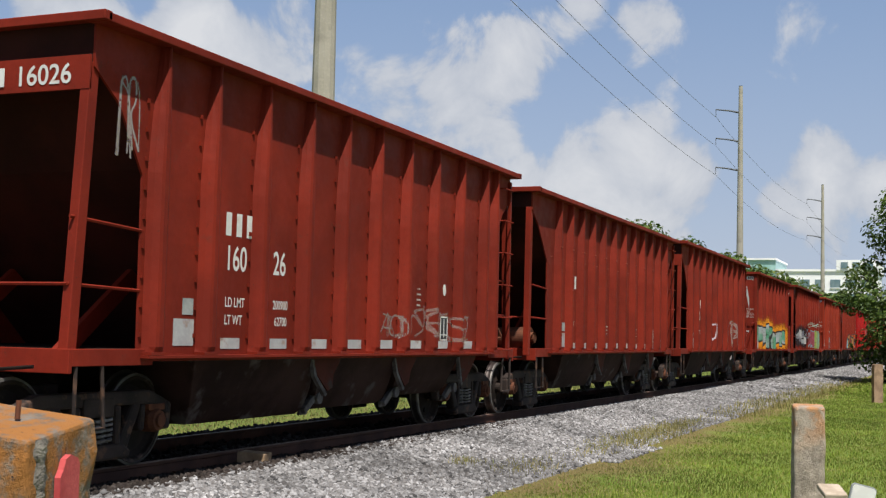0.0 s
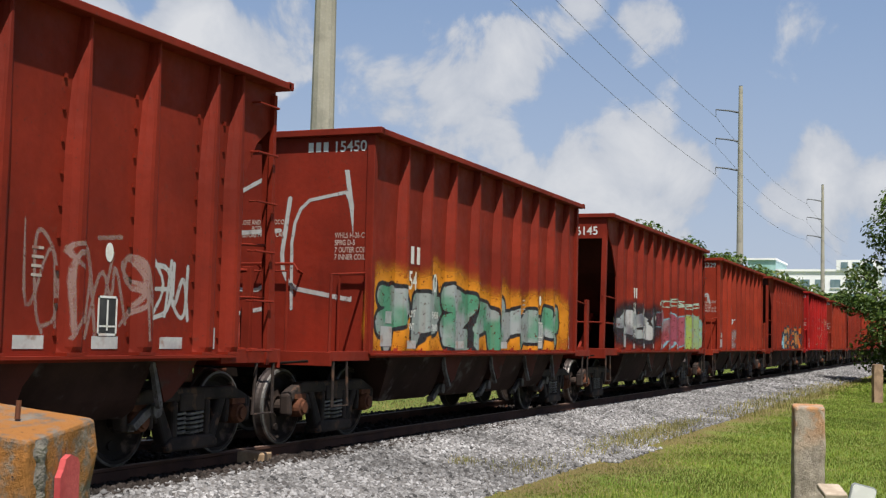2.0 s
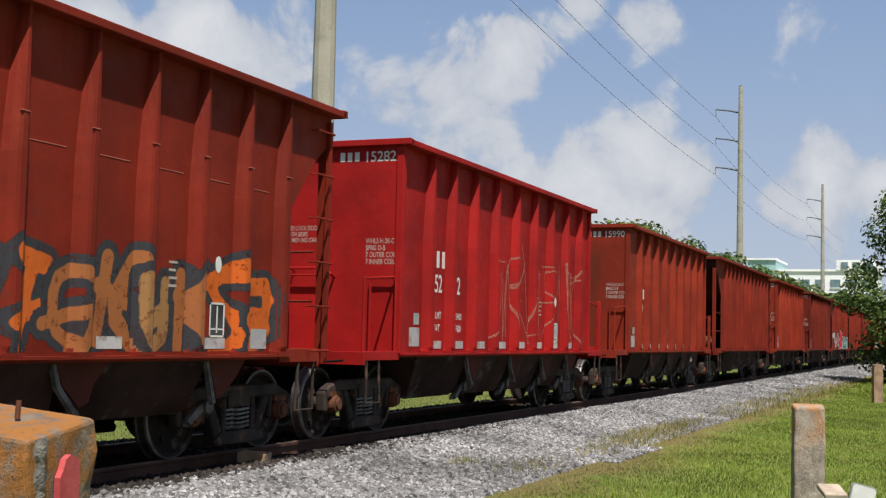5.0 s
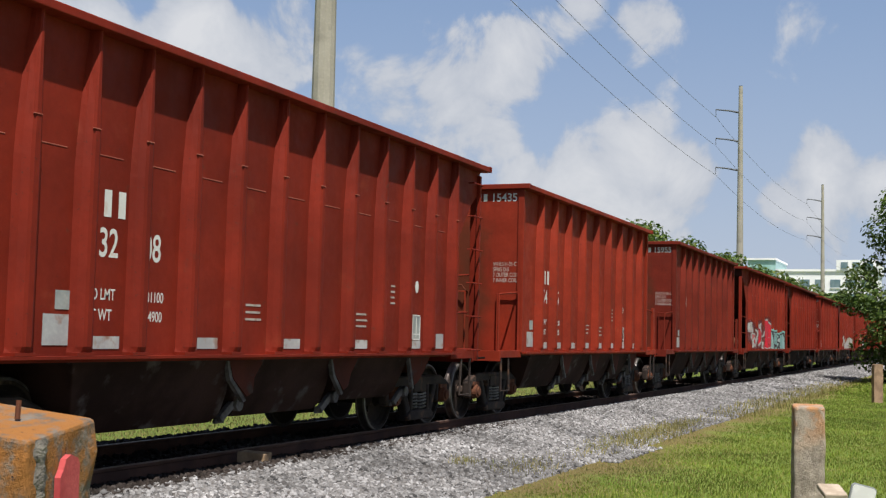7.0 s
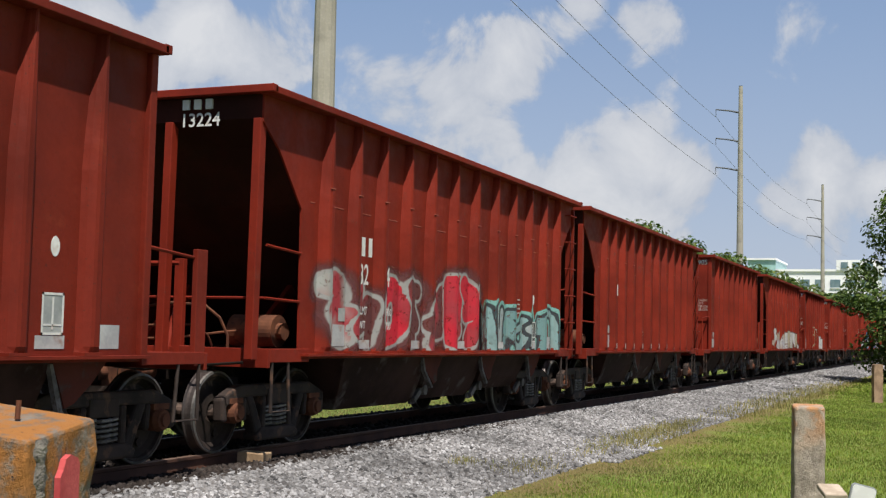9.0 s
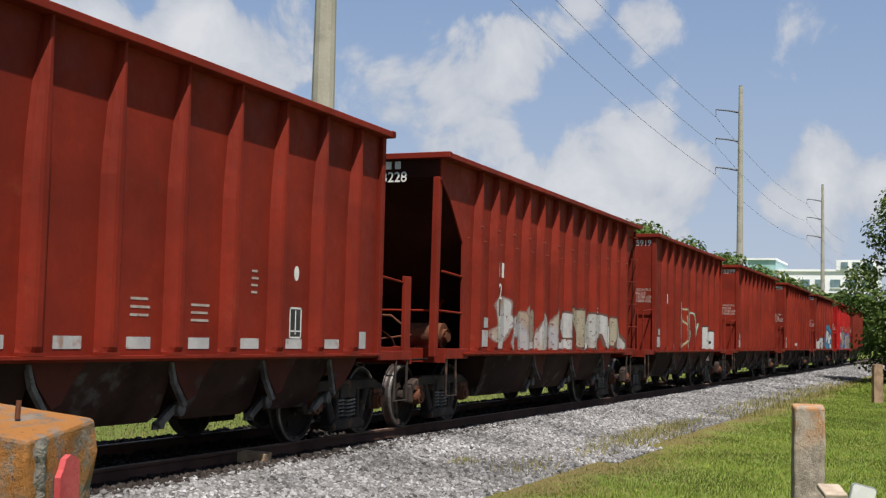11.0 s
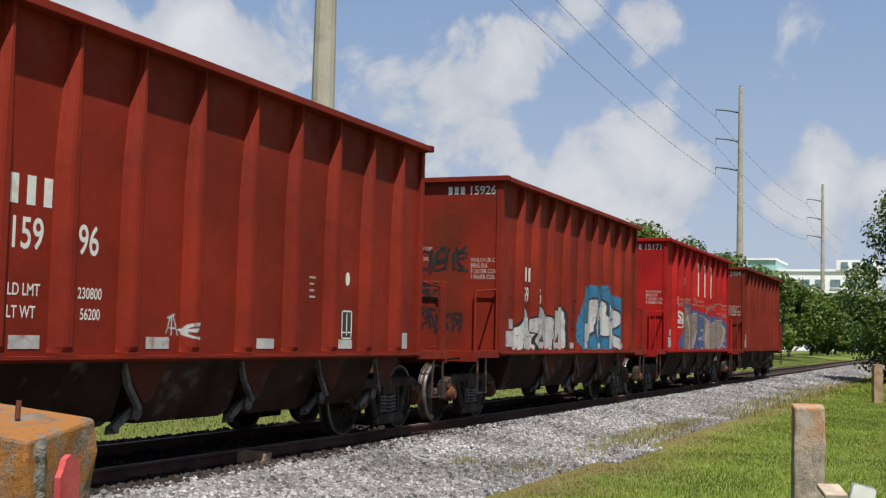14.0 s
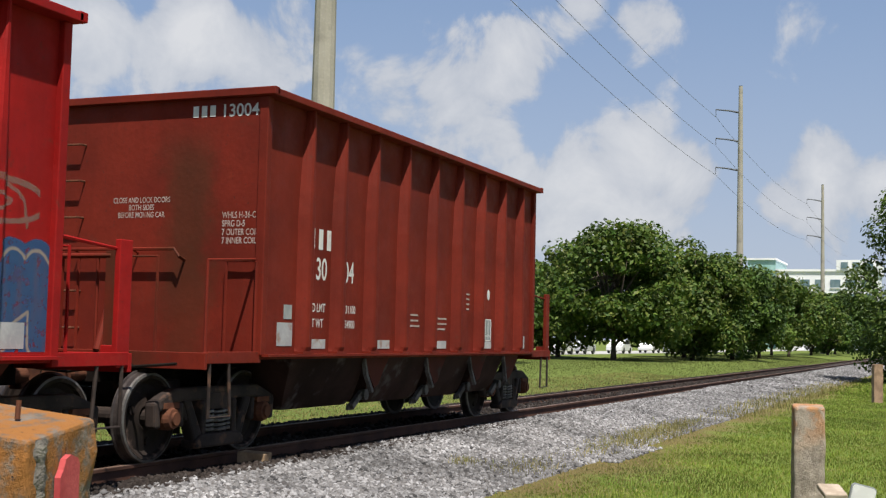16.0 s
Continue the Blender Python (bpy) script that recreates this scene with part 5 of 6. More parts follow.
# kind, number, colour, from the last car forwards
CARS = [
    ("B", "13004", BROWN), ("B", "15171", RED), ("B", "15926", OXIDE), ("B", "15996", OXIDE), ("B", "15399", OXIDE), ("B", "15919", OXIDE),
    ("C", "13228", OXIDE), ("B", "15905", OXIDE), ("C", "13262", OXIDE), ("C", "13224", OXIDE), ("B", "15955", BROWN), ("B", "15435", ORANGE),
    ("C", "13208", OXIDE), ("B", "15990", ORANGE), ("B", "15282", RED), ("C", "13189", OXIDE), ("B", "15329", ORANGE), ("D", "16145", OXIDE),
    ("B", "15450", OXIDE), ("A", "16014", OXIDE), ("C", "13119", OXIDE), ("A", "16026", OXIDE),
]
END_STAINS = {0: 0.85, 1: 0.3, 2: 0.55, 3: 0.7, 4: 0.95, 5: 0.9, 7: 0.6, 10: 1.0, 11: 0.9, 13: 0.6}


def hollow_block(bm, x0, x1, z0, z1, stroke, y):
    """An upright hollow rectangle of paint on the side wall."""
    for a, b, c, d in ((x0, x0 + stroke, z0, z1), (x1 - stroke, x1, z0, z1), (x0 + stroke, x1 - stroke, z0, z0 + stroke), (x0 + stroke, x1 - stroke, z1 - stroke, z1)):
        box(bm, a, b, y - 0.001, y + 0.001, c, d)


def car_lettering(car, kind, number, index, sprayed):
    """White stencilled numbers, load data, panels and patches on the camera's side and on the leading end."""
    L, H = kind["half"], kind["top"]
    face = -1.4885
    rng = random.Random(index * 7 + 1)
    side = lambda x, z: pose(x, face, z, 90, 0, 0)
    x0, x1 = (-3.47, -2.62) if not kind["open"] else (-3.56, -2.78) if kind["half"] > 5.6 else (-3.23, -2.27)
    for i in range(3):
        bm = bmesh.new()
        xa = x0 + i * 0.20
        box(bm, xa, xa + 0.10, face - 0.001, face + 0.001, 2.33, 2.57)
        part("mark_block", bm, M["white"], car, "white block of the railway's painted mark")
    writing("car_number", number[:3], 0.36, side(x0, 1.98), car, M["white"], "LEFT", 0.78)
    writing("car_number", number[3:], 0.36, side(x1, 1.98), car, M["white"], "LEFT", 0.78)
    writing("load_limit", "LD LMT", 0.14, side(x0 + 0.02, 1.60), car, M["white"], "LEFT", 0.8)
    writing("light_weight", "LT WT", 0.14, side(x0 + 0.02, 1.42), car, M["white"], "LEFT", 0.8)
    writing("load_number", ("231100", "200900", "205400", "230800")[index % 4], 0.135, side(x1 + 0.02, 1.60), car, M["white"], "LEFT", 0.8)
    writing("weight_number", ("54900", "62700", "57600", "56200")[index % 4], 0.135, side(x1 + 0.06, 1.42), car, M["white"], "LEFT", 0.8)
    stakes = [-L + 0.02 if not kind["open"] else -kind["cut"]] + kind["stakes"]
    mids = [(a + b) / 2 for a, b in zip(stakes, stakes[1:]) if b - a > 0.6]
    for i, x in enumerate(mids):
        if i == 0:
            bm = bmesh.new()
            box(bm, x - 0.10, x + 0.24, face - 0.003, face, 1.20, 1.46)
            part("reflector_patch", bm, M["patch"], car, "large pale reflective patch")
            bm = bmesh.new()
            box(bm, x + 0.04, x + 0.22, face - 0.003, face, 1.50, 1.66)
            part("scale_plate", bm, M["grey"], car)
        elif kind["top"] > 4 or index % 3 or i % 2:
            bm = bmesh.new()
            box(bm, x - 0.20, x + 0.16, face - 0.003, face, 1.17, 1.28)
            part("reflector_patch", bm, M["patch"], car)
    # rows of small stencilled notes that cannot be read
    for px, pz, n, w in ((mids[-4], 1.43, 3, 0.34), (mids[-3] + 0.05, 1.75, 4, 0.14), (mids[4], 1.46, 3, 0.32))[1 if sprayed else 0:2 if sprayed else 3]:
        bm = bmesh.new()
        for r in range(n):
            z = pz + r * 0.075
            box(bm, px - w / 2, px + w / 2 * rng.uniform(0.6, 1.0), face - 0.002, face, z + 0.008, z + 0.032)
        tagged(part("stencil_note", bm, M["faded"], car, "small illegible stencilled lines"), kind="stuff")
    bm = bmesh.new()
    spot = mids[-1] if index == 10 else mids[-2]
    pts = [(spot + 0.055 * math.cos(a), 2.02 + 0.085 * math.sin(a)) for a in (2 * math.pi * j / 16 for j in range(16))]
    prism(bm, pts, face - 0.002, face)
    part("inspection_dot", bm, M["white"], car, "white oval spot")
    bm = bmesh.new()
    px = spot
    box(bm, px - 0.12, px + 0.12, face - 0.003, face, 1.30, 1.62)
    panel = part("test_panel", bm, M["black"] if index % 2 else M["grey"], car, "black test-date panel in a white frame")
    bm = bmesh.new()
    for a, b, c, d in ((-0.135, 0.135, 1.615, 1.635), (-0.135, 0.135, 1.285, 1.305), (-0.135, -0.115, 1.285, 1.635), (0.115, 0.135, 1.285, 1.635), (-0.01, 0.01, 1.33, 1.6), (-0.12, 0.12, 1.36, 1.375)):
        box(bm, px + a, px + b, face - 0.006, face - 0.0035, c, d)
    part("panel_frame", bm, M["white"], panel)
    bm = bmesh.new()
    xp = kind['stakes'][-1] + (-0.55 if kind['open'] else 0.12)
    box(bm, xp, xp + 0.32, face - 0.002, face, 1.17, 1.38)
    part("end_patch", bm, M["patch"], car)
    # leading end
    xe = -(L + 0.0075)
    endm = lambda y, z, dx=0.0: pose(xe - dx, y, z, 90, 0, -90)
    if kind["open"]:
        if kind["board"]:
            zb = kind["board"][0] + (0.06 if kind["rivets"] else 0.08)
            writing("end_number", number, 0.25, endm(-0.66, zb, 0.028), car, M["white"])
            for i in range(3):
                bm = bmesh.new()
                ya = -0.14 - i * 0.15
                box(bm, xe - 0.032, xe - 0.028, ya - 0.10, ya, zb, zb + 0.17)
                part("end_mark", bm, M["white"], car, "white block of the railway's painted mark")
        else:
            writing("end_number", number, 0.21, endm(-0.42, 3.60, -0.01), car, M["white"])
            for i in range(3):
                bm = bmesh.new()
                ya = -0.45 - i * 0.15
                box(bm, -L - 0.004, -L + 0.022, ya - 0.085, ya, 3.79, 3.90)
                part("end_mark", bm, M["white"], car, "white block of the railway's painted mark")
    else:
        writing("end_number", number, 0.195, endm(-0.93, H - 0.28), car, M["white"])
        for i in range(3):
            bm = bmesh.new()
            ya = -0.57 - i * 0.11
            box(bm, xe - 0.002, xe, ya - 0.07, ya, H - 0.275, H - 0.15)
            part("end_mark", bm, M["white"], car, "white block of the railway's painted mark")
        writing("door_notice", "CLOSE AND LOCK DOORS\nBOTH SIDES\nBEFORE MOVING CAR", 0.088, endm(0.08, 2.77), car, M["faded"], "CENTER", 0.72)
        writing("spring_notice", "WHLS H-36-C\nSPRG D-5\n7 OUTER COIL\n7 INNER COIL", 0.098, endm(-0.99, 2.58), car, M["faded"], "LEFT", 0.72)


# letter-like sprayed forms: strokes through points of a unit box
FORMS = {
    "arch": (((0.06, 0.0), (0.12, 0.9), (0.5, 1.0), (0.86, 0.85), (0.92, 0.0)),),
    "hook": (((0.9, 0.92), (0.3, 0.95), (0.12, 0.70), (0.82, 0.42), (0.82, 0.08), (0.08, 0.06)),),
    "fork": (((0.12, 0.0), (0.16, 1.0)), ((0.92, 1.0), (0.28, 0.50), (0.95, 0.0))),
    "loop": (((0.14, 0.0), (0.14, 0.95), (0.72, 0.92), (0.84, 0.66), (0.24, 0.46), (0.9, 0.0)),),
    "peak": (((0.04, 0.0), (0.42, 1.0), (0.62, 0.96), (0.96, 0.0)), ((0.26, 0.36), (0.76, 0.36))),
    "comb": (((0.9, 0.95), (0.14, 0.92), (0.12, 0.06), (0.92, 0.05)), ((0.14, 0.5), (0.78, 0.52))),
    "wave": (((0.06, 0.0), (0.16, 0.95), (0.5, 0.34), (0.82, 1.0), (0.94, 0.0)),),
    "slab": (((0.12, 0.0), (0.16, 0.95), (0.84, 0.08), (0.9, 1.0)),),
    "ring": (((0.5, 0.02), (0.12, 0.2), (0.12, 0.8), (0.5, 0.97), (0.88, 0.8), (0.88, 0.2), (0.5, 0.02)),),
    "bar": (((0.1, 0.94), (0.92, 0.98)), ((0.5, 0.95), (0.46, 0.0))),
    "cup": (((0.1, 1.0), (0.12, 0.2), (0.5, 0.03), (0.86, 0.2), (0.92, 0.96)),),
}
FORM_NAMES = sorted(FORMS)


def rounded(pts):
    """Cut the corners of a stroke once."""
    out = [pts[0]]
    for (ax, az), (bx, bz) in zip(pts, pts[1:]):
        out += [(ax * 0.75 + bx * 0.25, az * 0.75 + bz * 0.25), (ax * 0.25 + bx * 0.75, az * 0.25 + bz * 0.75)]
    return out + [pts[-1]]


def wall_depth(kind, x):
    """How far the stakes stand out of the side wall at each x."""
    depth = np.zeros_like(x)
    wide = STAKE_RIGHT - STAKE_LEFT
    for at in kind["stakes"]:
        depth = np.maximum(depth, np.interp(x, [at + STAKE_LEFT + wide * a for a, _ in STAKE_SECTION], [STAKE_DEPTH * b for _, b in STAKE_SECTION], 0.0, 0.0))
    return np.where(depth > 0.014, depth - 0.012, 0.0)


def spray_material(line, line_width, halo, halo_width, hard, second, inner, opacity):
    """Sprayed paint from the distance to a form's edge: fill, outline, cloud round it; worn through in places."""
    k = Nodes("spray_paint")
    ink, fill = k.n("ShaderNodeAttribute"), k.n("ShaderNodeAttribute")
    ink.attribute_name, fill.attribute_name = "ink", "fill"
    d = k.op("ADD", ink.outputs["Fac"], k.op("MULTIPLY", k.op("SUBTRACT", k.noise(k.obj, 9.0, 3), 0.5), 0.03 if line_width else 0.012))
    col = fill.outputs["Color"]
    if second:
        fade = k.ramp(k.noise(k.shift(k.obj, (2, 0, 5), (1.0, 0.3, 0.8)), 1.7, 3), 0.44, 0.62)
        col = k.mix(fade, col, second)
    if inner:
        col = k.mix(k.op("MULTIPLY", k.ramp(d, -0.085, -0.075), k.ramp(d, -0.045, -0.055)), col, inner)
    col = k.mix(k.ramp(k.noise(k.shift(k.obj, (0, 0, 3), (7.0, 7.0, 0.9)), 1.5, 5), 0.45, 0.8, 0.0, 0.35), col, (0.16, 0.06, 0.04))
    if line_width:
        col = k.mix(k.ramp(d, -0.012, 0.0), col, line)
    edge = line_width
    if halo:
        col = k.mix(k.ramp(d, line_width - 0.01, line_width + 0.01), col, halo)
        edge = line_width + halo_width
        cloud = k.op("ADD", d, k.op("MULTIPLY", k.op("SUBTRACT", k.noise(k.obj, 2.3, 4), 0.5), halo_width * 1.1))
        mask = k.ramp(cloud, edge + 0.008, edge - 0.008) if hard else k.ramp(cloud, edge, line_width)
        mask = k.op("MAXIMUM", mask, k.ramp(d, line_width + 0.01, line_width))
    else:
        mask = k.ramp(d, edge + 0.006, edge - 0.006)
    worn_off = k.op("MULTIPLY", k.ramp(k.noise(k.obj, 12.0, 5, 0.65), 0.30, 0.46, 0.35, 1.0), k.ramp(k.noise(k.shift(k.obj, (5, 1, 2)), 2.4, 5, 0.6), 0.25, 0.5, 0.6, 1.0))
    k.put(k.bsdf.inputs["Alpha"], k.op("MULTIPLY", k.op("MULTIPLY", mask, worn_off), opacity))
    return k.done(col, 0.6, 0.0, 0.25)


def spray_piece(car, kind, seed, end, u0, u1, z0, z1, count, half, fills, line, line_width, label, halo=None, halo_width=0.0, hard=False, second=None, inner=None, opacity=0.95, droop=0.0):
    """A row of sprayed forms lying on the side wall and its stakes, or on the leading end sheet."""
    rng = random.Random(seed)
    reach = line_width + halo_width * 1.6 + 0.06
    step = 0.022 if half > 0.05 else 0.014
    us = np.arange(u0 - reach, u1 + reach, step)
    if not end:
        wide = STAKE_RIGHT - STAKE_LEFT
        us = np.union1d(us, [at + STAKE_LEFT + wide * a for at in kind["stakes"] for a, _ in STAKE_SECTION if u0 - reach < at < u1 + reach])
    zs = np.arange(max(1.145, z0 - reach), z1 + reach, step)
    U, Z = np.meshgrid(us, zs, indexing="ij")
    best = np.full(U.shape, 9.0)
    tone = np.zeros(U.shape + (4,))
    pitch = (u1 - u0) / count
    thin = half < 0.05
    shake = 0.20 if thin else 0.11
    last = None
    for i in range(count):
        form = rng.choice([n for n in FORM_NAMES if n != last])
        last = form
        w, h = pitch * rng.uniform(1.08, 1.28) - 2 * half, (z1 - z0) * rng.uniform(0.80, 1.0) - droop * i - 2 * half
        ua, za = u0 + pitch * i + half - 0.08 * pitch, z0 + half + rng.uniform(-0.06, 0.02)
        lean, colour, flip = rng.uniform(-0.14, 0.18), fills[i % len(fills)] if len(fills) < 4 else rng.choice(fills), rng.random() < 0.5
        own = np.full(U.shape, 9.0)
        strokes = list(FORMS[form])
        if thin:
            strokes += FORMS[rng.choice(FORM_NAMES)]
        elif rng.random() < 0.85:
            # a pointed serif thrown across the form
            strokes.append(((rng.uniform(-0.1, 0.3), rng.uniform(0.2, 0.9)), (rng.uniform(0.7, 1.15), rng.uniform(0.1, 1.05))))
        for stroke in strokes:
            swell, grow = rng.uniform(0.65, 1.0), rng.uniform(0.0, 0.3)
            pts = [(ua + w * ((1 - a if flip else a) + rng.uniform(-shake, shake)) + lean * h * b, za + h * (b + rng.uniform(-shake, shake) * 0.7)) for a, b in stroke]
            for _ in range(2 if thin else 1):
                pts = rounded(pts)
            for (ax, az), (bx, bz) in zip(pts, pts[1:]):
                dx, dz = bx - ax, bz - az
                t = np.clip(((U - ax) * dx + (Z - az) * dz) / (dx * dx + dz * dz + 1e-9), 0, 1)
                # the stroke swells and thins along its way
                own = np.minimum(own, np.hypot(U - ax - dx * t, Z - az - dz * t) - half * (swell + grow * (az + dz * t - za) / (h + 0.1)))
        over = (own < line_width) | (own < best)
        best = np.where(over, own, best)
        tone[over] = (*colour, 1)
    if end:
        P = np.stack([np.full(U.shape, -(kind["half"] + 0.0085)), -U, Z], -1)
    else:
        P = np.stack([U, -1.4880 - wall_depth(kind, U), Z], -1)
    nu, nz = U.shape
    i = (np.arange(nu - 1)[:, None] * nz + np.arange(nz - 1)[None, :]).ravel()
    f = np.stack([i, i + nz, i + nz + 1, i + 1], -1)
    if not end:
        f = f[np.diff(us)[i // nz] > 1e-5]
    f = f[best.ravel()[f].min(1) < reach - 0.03]
    used, inverse = np.unique(f, return_inverse=True)
    me = raw_mesh("graffiti", P.reshape(-1, 3)[used], inverse.reshape(-1, 4), spray_material(line, line_width, halo, halo_width, hard, second, inner, opacity))
    me.attributes.new("ink", "FLOAT", "POINT").data.foreach_set("value", best.ravel()[used].astype(np.float32))
    me.attributes.new("fill", "FLOAT_COLOR", "POINT").data.foreach_set("color", tone.reshape(-1, 4)[used].astype(np.float32).ravel())
    ob = new("graffiti", me)
    ob.parent = car
    tagged(ob, label)


SILVER, CHALK, INK, MINT = (0.25, 0.27, 0.275), (0.37, 0.37, 0.37), (0.015, 0.015, 0.018), (0.27, 0.35, 0.29)
GREEN, BEIGE, BLUE = (0.06, 0.20, 0.12), (0.185, 0.155, 0.125), (0.025, 0.075, 0.17)
